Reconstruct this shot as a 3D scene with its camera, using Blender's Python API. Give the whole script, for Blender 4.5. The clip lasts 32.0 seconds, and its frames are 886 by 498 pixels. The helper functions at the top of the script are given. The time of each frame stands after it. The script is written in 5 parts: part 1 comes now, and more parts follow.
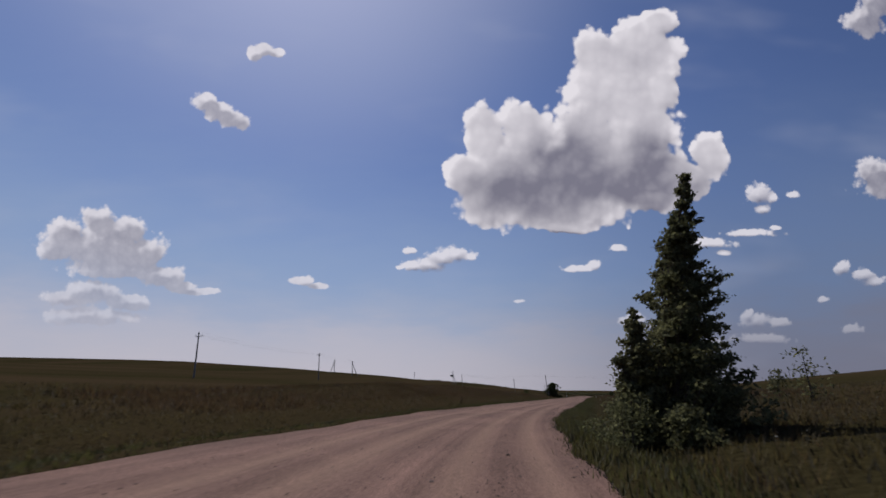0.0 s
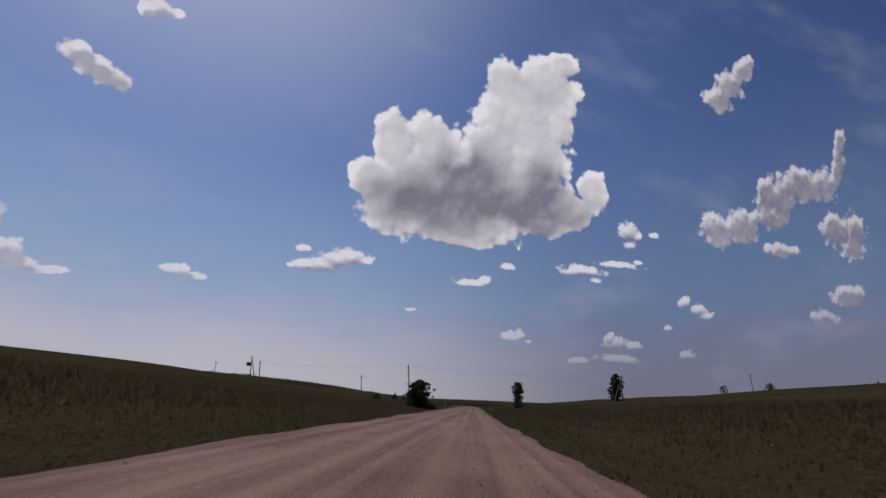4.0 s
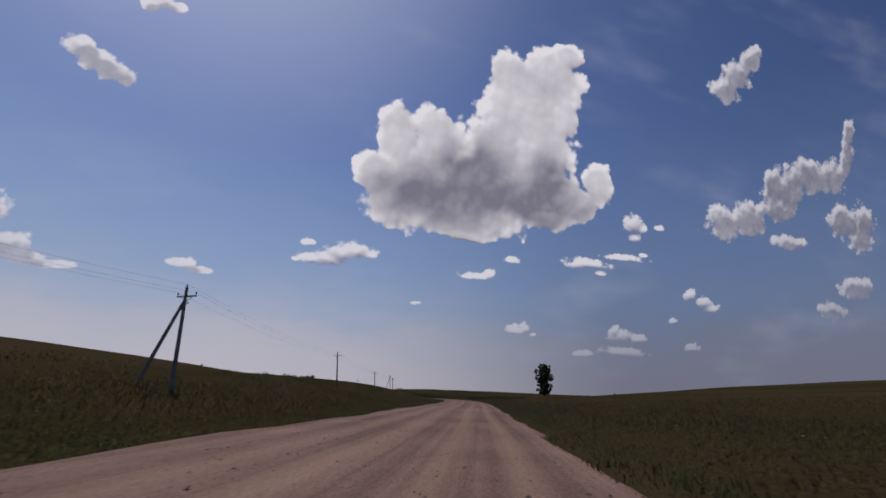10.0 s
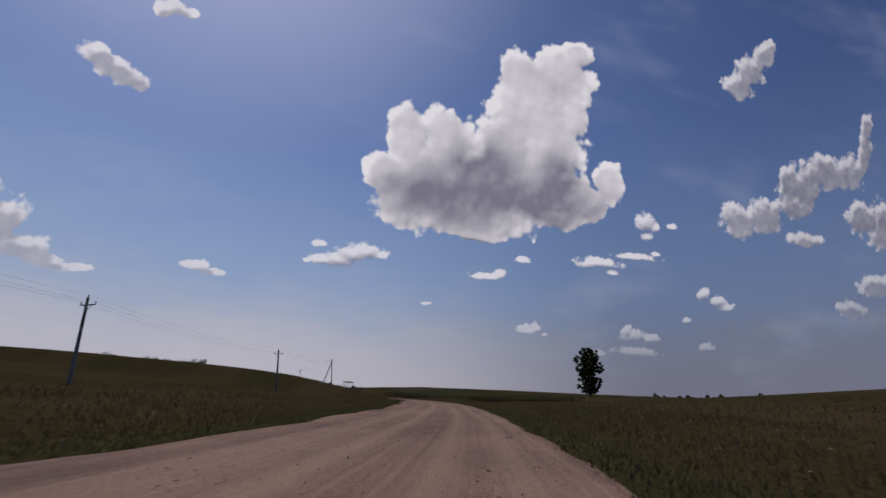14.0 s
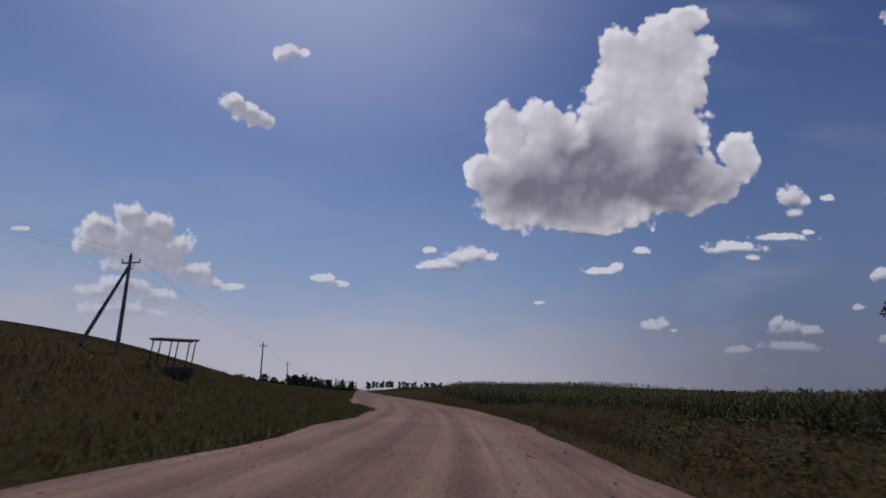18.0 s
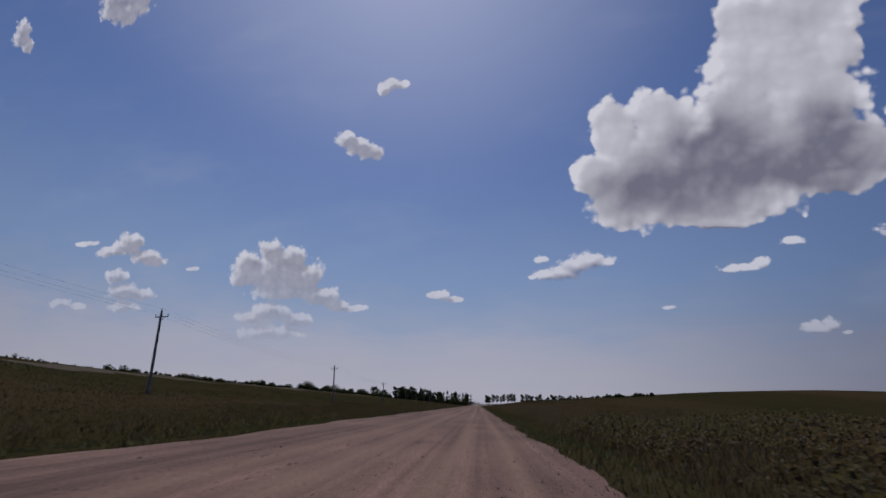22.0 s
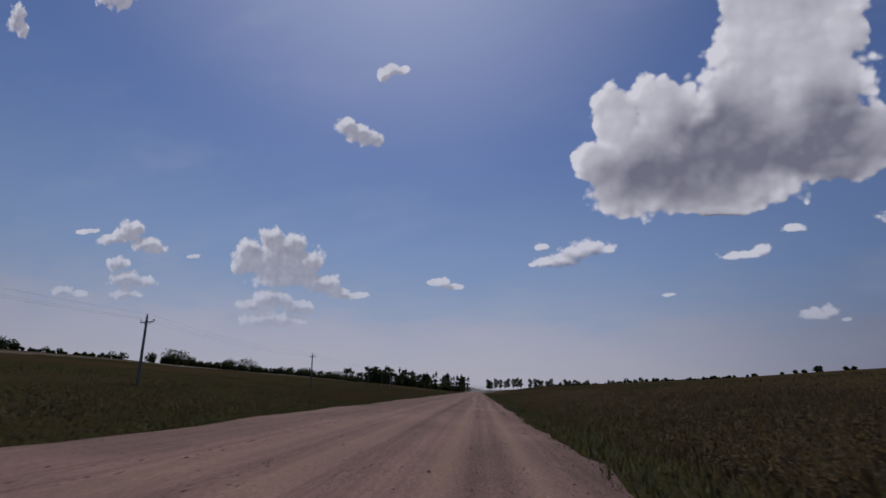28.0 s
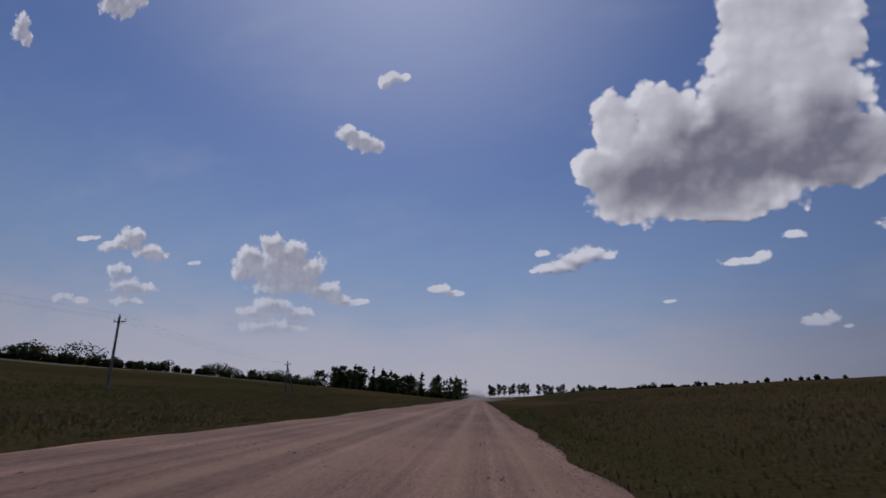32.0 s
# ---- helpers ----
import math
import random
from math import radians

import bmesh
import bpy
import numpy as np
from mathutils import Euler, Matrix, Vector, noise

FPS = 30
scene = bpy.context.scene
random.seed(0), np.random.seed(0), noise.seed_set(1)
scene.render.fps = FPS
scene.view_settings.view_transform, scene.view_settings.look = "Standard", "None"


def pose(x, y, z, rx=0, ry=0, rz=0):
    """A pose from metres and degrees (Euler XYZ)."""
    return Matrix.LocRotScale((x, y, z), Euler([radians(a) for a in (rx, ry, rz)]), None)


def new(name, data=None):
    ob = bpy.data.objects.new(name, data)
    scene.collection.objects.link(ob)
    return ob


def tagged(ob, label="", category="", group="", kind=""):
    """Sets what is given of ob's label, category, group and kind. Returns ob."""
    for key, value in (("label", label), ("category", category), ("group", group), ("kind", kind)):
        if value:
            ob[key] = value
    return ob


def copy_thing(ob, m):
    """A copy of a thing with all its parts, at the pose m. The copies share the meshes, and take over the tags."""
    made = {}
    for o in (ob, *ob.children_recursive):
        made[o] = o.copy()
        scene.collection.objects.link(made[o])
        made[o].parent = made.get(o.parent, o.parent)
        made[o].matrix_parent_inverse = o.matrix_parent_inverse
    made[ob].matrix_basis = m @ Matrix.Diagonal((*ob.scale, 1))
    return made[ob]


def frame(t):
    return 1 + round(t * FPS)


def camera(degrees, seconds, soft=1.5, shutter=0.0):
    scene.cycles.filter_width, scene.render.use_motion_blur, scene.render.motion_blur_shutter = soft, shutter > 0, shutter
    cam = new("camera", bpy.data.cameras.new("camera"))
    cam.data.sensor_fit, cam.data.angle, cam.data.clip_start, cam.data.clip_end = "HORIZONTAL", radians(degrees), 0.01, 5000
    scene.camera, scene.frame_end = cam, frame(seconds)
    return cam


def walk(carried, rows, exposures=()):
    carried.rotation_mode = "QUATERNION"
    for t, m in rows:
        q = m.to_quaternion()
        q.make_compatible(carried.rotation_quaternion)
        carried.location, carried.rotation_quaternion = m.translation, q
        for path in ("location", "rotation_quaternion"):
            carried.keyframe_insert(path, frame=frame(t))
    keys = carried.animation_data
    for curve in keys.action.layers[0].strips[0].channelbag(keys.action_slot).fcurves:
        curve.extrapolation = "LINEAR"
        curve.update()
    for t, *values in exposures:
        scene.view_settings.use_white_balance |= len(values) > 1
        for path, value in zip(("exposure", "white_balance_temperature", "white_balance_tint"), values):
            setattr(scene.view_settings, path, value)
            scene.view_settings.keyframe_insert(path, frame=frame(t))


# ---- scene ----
cam = camera(90, 32.0, soft=1.6, shutter=0.12)
# carried in a car along a gravel road: about 26 m/s, eye 1.4 m over the road
PATH = [
    (0.0, pose(5.57, 0.00, 1.40, 108.10, 0, 18.30) @ pose(0, 0, 0, 0, 0, 0.30)),
    (0.5, pose(2.93, 12.73, 1.40, 108.40, 0, 13.90) @ pose(0, 0, 0, 0, 0, -0.40)),
    (1.0, pose(1.26, 25.62, 1.40, 108.90, 0, 8.80) @ pose(0, 0, 0, 0, 0, -0.60)),
    (1.5, pose(0.41, 38.59, 1.40, 109.24, 0, 6.84) @ pose(0, 0, 0, 0, 0, 0.80)),
    (2.0, pose(0.04, 51.58, 1.40, 109.14, 0, 5.44) @ pose(0, 0, 0, 0, 0, 2.00)),
    (2.5, pose(-0.01, 64.58, 1.40, 109.54, 0, 3.94) @ pose(0, 0, 0, 0, 0, 2.00)),
    (3.0, pose(0.00, 77.58, 1.40, 108.94, 0, 3.94) @ pose(0, 0, 0, 0, 0, 2.00)),
    (3.5, pose(0.00, 90.58, 1.40, 109.34, 0, 4.38) @ pose(0, 0, 0, 0, 0, 2.00)),
    (5.5, pose(0.00, 142.58, 1.40, 107.73, 0, 4.48) @ pose(0, 0, 0, 0, 0, 2.00)),
    (6.0, pose(0.00, 155.58, 1.40, 107.32, 0, 4.58) @ pose(0, 0, 0, 0, 0, 2.00)),
    (6.5, pose(0.00, 168.58, 1.40, 107.32, 0, 4.80) @ pose(0, 0, 0, 0, 0, 2.00)),
    (7.0, pose(0.00, 181.58, 1.40, 107.32, 0, 5.01) @ pose(0, 0, 0, 0, 0, 2.00)),
    (7.5, pose(0.00, 194.58, 1.40, 107.22, 0, 5.33) @ pose(0, 0, 0, 0, 0, 2.00)),
    (8.0, pose(0.00, 207.58, 1.40, 107.73, 0, 5.65) @ pose(0, 0, 0, 0, 0, 2.00)),
    (8.5, pose(0.00, 220.58, 1.40, 108.33, 0, 5.86) @ pose(0, 0, 0, 0, 0, 2.00)),
    (9.0, pose(0.00, 233.58, 1.40, 108.43, 0, 6.08) @ pose(0, 0, 0, 0, 0, 2.00)),
    (9.5, pose(0.00, 246.58, 1.40, 108.64, 0, 5.44) @ pose(0, 0, 0, 0, 0, 2.00)),
    (10.0, pose(0.00, 259.58, 1.40, 108.33, 0, 5.01) @ pose(0, 0, 0, 0, 0, 2.00)),
    (10.5, pose(0.00, 272.58, 1.40, 108.03, 0, 4.80) @ pose(0, 0, 0, 0, 0, 2.00)),
    (11.0, pose(0.00, 285.58, 1.40, 108.54, 0, 4.48) @ pose(0, 0, 0, 0, 0, 2.00)),
    (11.5, pose(0.00, 298.58, 1.40, 108.24, 0, 4.48) @ pose(0, 0, 0, 0, 0, 2.00)),
    (12.0, pose(0.00, 311.58, 1.40, 108.54, 0, 4.69) @ pose(0, 0, 0, 0, 0, 2.00)),
    (12.5, pose(0.00, 324.58, 1.40, 108.43, 0, 4.58) @ pose(0, 0, 0, 0, 0, 2.00)),
    (13.0, pose(0.00, 337.58, 1.40, 108.33, 0, 5.12) @ pose(0, 0, 0, 0, 0, 2.00)),
    (13.5, pose(-0.04, 350.58, 1.40, 108.24, 0, 5.86) @ pose(0, 0, 0, 0, 0, 2.00)),
    (14.0, pose(-0.30, 363.58, 1.40, 108.33, 0, 6.40) @ pose(0, 0, 0, 0, 0, 2.00)),
    (14.5, pose(-0.75, 376.57, 1.40, 108.33, 0, 7.04) @ pose(0, 0, 0, 0, 0, 2.00)),
    (16.5, pose(-4.81, 428.40, 1.40, 107.62, 0, 11.44) @ pose(0, 0, 0, 0, 0, 2.00)),
    (17.0, pose(-6.62, 441.27, 1.40, 107.62, 0, 14.00) @ pose(0, 0, 0, 0, 0, 2.00)),
    (17.5, pose(-9.09, 454.03, 1.40, 107.75, 0, 17.61) @ pose(0, 0, 0, 0, 0, 2.00)),
    (18.0, pose(-12.32, 466.62, 1.40, 108.02, 0, 21.01) @ pose(0, 0, 0, 0, 0, 2.00)),
    (18.5, pose(-16.20, 479.03, 1.40, 108.08, 0, 23.57) @ pose(0, 0, 0, 0, 0, 2.00)),
    (19.0, pose(-20.66, 491.24, 1.40, 108.08, 0, 26.12) @ pose(0, 0, 0, 0, 0, 2.00)),
    (19.5, pose(-25.84, 503.16, 1.40, 108.48, 0, 30.69) @ pose(0, 0, 0, 0, 0, 2.00)),
    (20.0, pose(-31.73, 514.75, 1.40, 108.61, 0, 33.24) @ pose(0, 0, 0, 0, 0, 2.00)),
    (20.5, pose(-38.00, 526.13, 1.40, 108.28, 0, 34.10) @ pose(0, 0, 0, 0, 0, 2.00)),
    (21.0, pose(-44.52, 537.38, 1.40, 108.48, 0, 35.69) @ pose(0, 0, 0, 0, 0, 2.00)),
    (21.5, pose(-51.21, 548.53, 1.40, 108.99, 0, 36.01) @ pose(0, 0, 0, 0, 0, 2.00)),
    (22.0, pose(-57.91, 559.67, 1.40, 109.19, 0, 36.01) @ pose(0, 0, 0, 0, 0, 2.00)),
    (22.5, pose(-64.61, 570.81, 1.40, 108.39, 0, 35.80) @ pose(0, 0, 0, 0, 0, 2.00)),
    (23.0, pose(-71.30, 581.95, 1.40, 108.49, 0, 35.69) @ pose(0, 0, 0, 0, 0, 2.00)),
    (23.5, pose(-78.00, 593.10, 1.40, 108.01, 0, 35.48) @ pose(0, 0, 0, 0, 0, 2.00)),
    (24.0, pose(-84.69, 604.24, 1.40, 108.25, 0, 36.01) @ pose(0, 0, 0, 0, 0, 2.00)),
    (24.5, pose(-91.39, 615.38, 1.40, 108.47, 0, 36.54) @ pose(0, 0, 0, 0, 0, 2.00)),
    (25.0, pose(-98.08, 626.53, 1.40, 107.90, 0, 36.22) @ pose(0, 0, 0, 0, 0, 2.00)),
    (25.5, pose(-104.78, 637.67, 1.40, 107.62, 0, 35.58) @ pose(0, 0, 0, 0, 0, 2.00)),
    (27.5, pose(-131.56, 682.24, 1.40, 107.44, 0, 35.69) @ pose(0, 0, 0, 0, 0, 2.00)),
    (28.0, pose(-138.26, 693.39, 1.40, 107.57, 0, 36.01) @ pose(0, 0, 0, 0, 0, 2.00)),
    (28.5, pose(-144.95, 704.53, 1.40, 107.50, 0, 36.22) @ pose(0, 0, 0, 0, 0, 2.00)),
    (29.0, pose(-151.65, 715.67, 1.40, 107.53, 0, 36.01) @ pose(0, 0, 0, 0, 0, 2.00)),
    (29.5, pose(-158.34, 726.81, 1.40, 107.86, 0, 35.69) @ pose(0, 0, 0, 0, 0, 2.00)),
    (30.0, pose(-165.04, 737.96, 1.40, 108.09, 0, 35.80) @ pose(0, 0, 0, 0, 0, 2.00)),
    (30.5, pose(-171.74, 749.10, 1.40, 108.12, 0, 35.80) @ pose(0, 0, 0, 0, 0, 2.00)),
    (31.0, pose(-178.43, 760.24, 1.40, 107.95, 0, 36.22) @ pose(0, 0, 0, 0, 0, 2.00)),
    (31.5, pose(-185.13, 771.39, 1.40, 108.08, 0, 36.44) @ pose(0, 0, 0, 0, 0, 2.00)),
    (32.0, pose(-191.82, 782.53, 1.40, 108.41, 0, 36.12) @ pose(0, 0, 0, 0, 0, 2.00)),
]
walk(cam, PATH, exposures=[(0.0, 0.04, 6500, 10), (2.0, -0.05, 6500, 10), (14.0, -0.05, 6500, 10), (21.0, -0.28, 6150, 10), (32.0, -0.28, 6150, 10)])


# ---- sky, sun ----
SUN_LEFT, SUN_UP = 46.0, 60.0
sun = new("sun", bpy.data.lights.new("sun", "SUN"))
sun.data.energy, sun.data.angle, sun.data.color = 2.4, radians(0.6), (1.0, 0.95, 0.88)
sun.rotation_euler = (radians(90 - SUN_UP), 0, radians(180 + SUN_LEFT))

# cumulus clouds on a plane square to one heading of the sky: middle and half sizes of their billows
BIG = [(0.115, 0.267, 0.055, 0.076), (0.079, 0.17, 0.056, 0.06), (0.118, 0.114, 0.074, 0.063), (0.212, 0.266, 0.075, 0.089), (0.192, 0.163, 0.136, 0.108), (0.312, 0.17, 0.157, 0.111), (0.437, 0.189, 0.154, 0.107), (0.353, 0.266, 0.081, 0.084), (0.413, 0.369, 0.128, 0.113), (0.371, 0.452, 0.075, 0.065), (0.475, 0.462, 0.104, 0.087), (0.517, 0.525, 0.05, 0.036), (0.48, 0.288, 0.089, 0.101), (0.546, 0.179, 0.074, 0.071), (0.634, 0.225, 0.046, 0.068), (0.496, 0.125, 0.114, 0.032), (0.283, 0.095, 0.168, 0.046), (0.299, 0.058, 0.09, 0.017), (0.593, 0.159, 0.056, 0.052), (0.525, 0.376, 0.037, 0.065), (0.6, 0.165, 0.055, 0.05)]
SHADE = [(0.231, 0.132, 0.153, 0.075), (0.44, 0.15, 0.183, 0.066), (0.309, 0.194, 0.11, 0.089), (0.502, 0.199, 0.067, 0.08)]
RIGHT = [(1.002, 0.543, 0.059, 0.041), (1.034, 0.592, 0.056, 0.045), (1.072, 0.647, 0.039, 0.038), (1.088, 0.676, 0.026, 0.021), (1.038, 0.182, 0.076, 0.052), (1.126, 0.201, 0.076, 0.056), (1.197, 0.309, 0.04, 0.06), (1.261, 0.302, 0.068, 0.076), (1.325, 0.356, 0.094, 0.062), (1.405, 0.368, 0.082, 0.059), (1.468, 0.433, 0.032, 0.075), (1.466, 0.518, 0.027, 0.041), (1.231, 0.245, 0.077, 0.039), (1.487, 0.245, 0.074, 0.056), (1.563, 0.23, 0.056, 0.087), (1.283, 0.155, 0.078, 0.024), (1.476, -0.029, 0.062, 0.034), (1.568, 0.046, 0.088, 0.041)]
LOW = [(0.028, -0.018, 0.037, 0.021), (-0.001, -0.033, 0.036, 0.017), (0.058, -0.012, 0.031, 0.019), (-0.037, -0.037, 0.031, 0.012), (-0.047, -0.001, 0.014, 0.009), (0.090, -0.017, 0.025, 0.011), (-0.068, -0.040, 0.014, 0.005), (0.347, -0.037, 0.037, 0.009), (0.375, -0.030, 0.017, 0.012), (0.320, -0.042, 0.017, 0.005), (0.430, 0.011, 0.021, 0.008), (0.635, 0.022, 0.064, 0.013), (0.739, 0.049, 0.063, 0.009), (0.673, 0.001, 0.019, 0.007), (0.604, 0.016, 0.032, 0.011), (0.796, 0.062, 0.015, 0.006), (0.754, 0.137, 0.030, 0.025), (0.766, 0.106, 0.020, 0.013), (0.789, 0.130, 0.017, 0.012), (0.836, 0.141, 0.016, 0.009), (0.205, -0.113, 0.012, 0.004), (0.458, -0.155, 0.027, 0.011), (0.477, -0.148, 0.015, 0.011), (0.501, -0.164, 0.009, 0.004), (0.751, -0.154, 0.037, 0.018), (0.733, -0.142, 0.017, 0.015), (0.805, -0.159, 0.024, 0.012), (0.768, -0.196, 0.067, 0.013), (0.654, -0.206, 0.035, 0.009), (0.952, -0.031, 0.022, 0.017), (1.006, -0.046, 0.026, 0.017), (1.030, -0.060, 0.033, 0.012), (0.912, -0.101, 0.014, 0.008), (0.980, -0.172, 0.025, 0.011)]
LEFT = [(-0.740, 0.056, 0.052, 0.032), (-0.804, 0.025, 0.067, 0.038), (-0.677, 0.032, 0.059, 0.037), (-0.722, -0.007, 0.134, 0.052), (-0.629, -0.016, 0.058, 0.044), (-0.591, -0.065, 0.057, 0.029), (-0.824, -0.012, 0.050, 0.031), (-0.692, -0.051, 0.128, 0.026), (-0.513, -0.101, 0.055, 0.009), (-0.552, -0.090, 0.044, 0.014), (-0.740, -0.102, 0.087, 0.028), (-0.807, -0.118, 0.058, 0.023), (-0.667, -0.126, 0.055, 0.024), (-0.752, -0.158, 0.120, 0.023)]
FAR_LEFT = [(-1.203, 0.103, 0.064, 0.033), (-1.147, 0.066, 0.062, 0.029), (-1.263, 0.083, 0.087, 0.017), (-1.374, 0.111, 0.057, 0.009), (-1.109, 0.048, 0.036, 0.018), (-1.260, 0.009, 0.049, 0.025), (-1.230, -0.038, 0.075, 0.029), (-1.177, -0.046, 0.063, 0.019), (-1.246, -0.079, 0.070, 0.019), (-1.487, -0.063, 0.054, 0.018), (-1.414, -0.075, 0.040, 0.013), (-0.984, 0.018, 0.029, 0.008), (-0.287, -0.074, 0.035, 0.013), (-0.248, -0.085, 0.027, 0.010)]
HIGH = [(-0.508, 0.322, 0.034, 0.026), (-0.480, 0.304, 0.036, 0.026), (-0.447, 0.286, 0.036, 0.023), (-0.425, 0.279, 0.024, 0.018), (-0.398, 0.432, 0.020, 0.022), (-0.378, 0.443, 0.026, 0.018), (-0.352, 0.437, 0.020, 0.013), (-1.235, 0.815, 0.075, 0.055), (-1.150, 0.820, 0.080, 0.060), (-1.190, 0.775, 0.050, 0.035), (-1.625, 0.800, 0.050, 0.050), (-1.605, 0.755, 0.035, 0.030)]

sky = bpy.data.worlds.new("sky")
scene.world = sky
sky.use_nodes = True
SN, SL = sky.node_tree.nodes, sky.node_tree.links


def sky_node(kind, **values):
    n = SN.new("ShaderNode" + kind)
    for key, value in values.items():
        setattr(n, key, value)
    return n


def put(socket, value):
    if isinstance(value, bpy.types.NodeSocket):
        SL.new(value, socket)
    else:
        socket.default_value = value


def vec(op, *args):
    n = sky_node("VectorMath", operation=op)
    for i, a in enumerate(args):
        put(n.inputs[i], a)
    return n.outputs["Value"] if op in ("LENGTH", "DOT_PRODUCT", "DISTANCE") else n.outputs["Vector"]


def num(op, *args, clamp=False):
    n = sky_node("Math", operation=op, use_clamp=clamp)
    for i, a in enumerate(args):
        put(n.inputs[i], a)
    return n.outputs[0]


def ramp_between(value, a, b, c=0.0, d=1.0):
    n = sky_node("MapRange", interpolation_type="SMOOTHSTEP")
    for i, v in enumerate((value, a, b, c, d)):
        put(n.inputs[i], v)
    return n.outputs[0]


def fbm(where, scale, detail=5.0, rough=0.6):
    n = sky_node("TexNoise")
    n.inputs["Scale"].default_value, n.inputs["Detail"].default_value, n.inputs["Roughness"].default_value = scale, detail, rough
    SL.new(where, n.inputs["Vector"])
    return n.outputs


def mixed(fac, a, b):
    n = sky_node("Mix", data_type="RGBA")
    put(n.inputs[0], fac), put(n.inputs[6], a), put(n.inputs[7], b)
    return n.outputs[2]


way = sky_node("TexCoord").outputs["Generated"]
FWD, RIGHTWARD, UPWARD = (-0.32528, 0.89370, 0.30902), (0.93969, 0.34202, 0.0), (0.10569, -0.29038, 0.95106)
ahead = vec("DOT_PRODUCT", way, FWD)
safe = num("MAXIMUM", ahead, 0.15)
flat = sky_node("CombineXYZ")
put(flat.inputs[0], num("DIVIDE", vec("DOT_PRODUCT", way, RIGHTWARD), safe))
put(flat.inputs[1], num("DIVIDE", vec("DOT_PRODUCT", way, UPWARD), safe))
plane = flat.outputs[0]
coarse = vec("SUBTRACT", fbm(plane, 7.0, 2.0)["Color"], (0.5, 0.5, 0.5))
fine_grain = vec("SUBTRACT", fbm(plane, 38.0, 3.0, 0.6)["Color"], (0.5, 0.5, 0.5))


def puffs(where, scale, detail):
    """Cauliflower relief: 0 in the middle of each puff, rising to its creases."""
    n = sky_node("TexVoronoi", feature="SMOOTH_F1", voronoi_dimensions="2D", normalize=False)
    n.inputs["Scale"].default_value, n.inputs["Detail"].default_value, n.inputs["Roughness"].default_value, n.inputs["Smoothness"].default_value = scale, detail, 0.45, 0.30
    SL.new(where, n.inputs["Vector"])
    return n.outputs["Distance"]


def billows(blobs, where, blend=0.2):
    """The smooth union of round billows: under 1 inside the cloud, 0 in its heart."""
    out = None
    for x, y, a, b in blobs:
        d = vec("LENGTH", vec("MULTIPLY_ADD", where, (1 / a, 1 / b, 0.0), (-x / a, -y / b, 0.0)))
        out = d if out is None else num("SMOOTH_MIN", out, d, blend)
    return out


bent = vec("MULTIPLY_ADD", coarse, (0.030, 0.030, 0.0), vec("MULTIPLY_ADD", fine_grain, (0.007, 0.007, 0.0), plane))
LIGHT = (-0.009, 0.013, 0.0)


def heaped(blobs, where, blend, scale, bulge):
    """Billows with heads upon heads: under 1 inside the cloud. Gives the bare billows, those with large heads, and those with all."""
    plain = billows(blobs, where, blend)
    heads = num("MULTIPLY_ADD", num("SUBTRACT", puffs(where, scale, 0.0), 0.30), bulge, plain)
    heads = num("MULTIPLY_ADD", num("SUBTRACT", puffs(where, scale * 2.3, 0.0), 0.22), bulge * 0.55, heads)
    return plain, heads, num("MULTIPLY_ADD", num("SUBTRACT", puffs(where, scale * 5.0, 0.0), 0.10), bulge * 0.30, heads)


wisps = num("SUBTRACT", fbm(vec("MULTIPLY", plane, (1.0, 1.5, 1.0)), 26.0, 6.0, 0.65)["Fac"], 0.5)
big_plain, big_heads, big = heaped(BIG, bent, 0.35, 13.0, 0.46)
_, sun_heads, big_sun = heaped(BIG, vec("ADD", bent, LIGHT), 0.35, 13.0, 0.46)
shade = billows(SHADE, bent, 0.3)
cover_big = ramp_between(num("MULTIPLY_ADD", wisps, 0.10, big), 1.12, 0.96)
small_bend = vec("MULTIPLY_ADD", coarse, (0.020, 0.016, 0.0), vec("MULTIPLY_ADD", fine_grain, (0.004, 0.004, 0.0), plane))
SMALL = LEFT + FAR_LEFT + HIGH + RIGHT
small_plain, _, small = heaped(SMALL, small_bend, 0.30, 22.0, 0.50)
small_sun = heaped(SMALL, vec("ADD", small_bend, (-0.010, 0.017, 0.0)), 0.30, 22.0, 0.50)[1]
small_cut = num("MULTIPLY_ADD", wisps, 0.26, small)
vague_plain = billows(LOW, small_bend, 0.28)
vague = num("MULTIPLY_ADD", wisps, 1.2, num("MULTIPLY_ADD", num("SUBTRACT", puffs(small_bend, 46.0, 2.5), 0.78), 0.60, vague_plain))
vague_side = num("SUBTRACT", vague_plain, billows(LOW, vec("ADD", small_bend, (-0.006, 0.013, 0.0)), 0.28))
level = sky_node("SeparateXYZ")
SL.new(way, level.inputs[0])
cover_small = ramp_between(small_cut, 1.14, 0.84, 0.0, 0.90)
cover_vague = ramp_between(vague, 1.15, num("SUBTRACT", 0.66, num("MULTIPLY", vague_side, 0.8, clamp=True)), 0.0, 0.84)
in_vague = num("GREATER_THAN", cover_vague, cover_small)
cover_small = num("MAXIMUM", cover_small, cover_vague)
# the lower a cloud stands, the more of the hazy air lies before it
cover_small = num("MULTIPLY", cover_small, ramp_between(level.outputs[2], 0.02, 0.28, 0.10, 1.0))
cover = num("MULTIPLY", num("MAXIMUM", cover_big, cover_small), num("GREATER_THAN", ahead, 0.16))
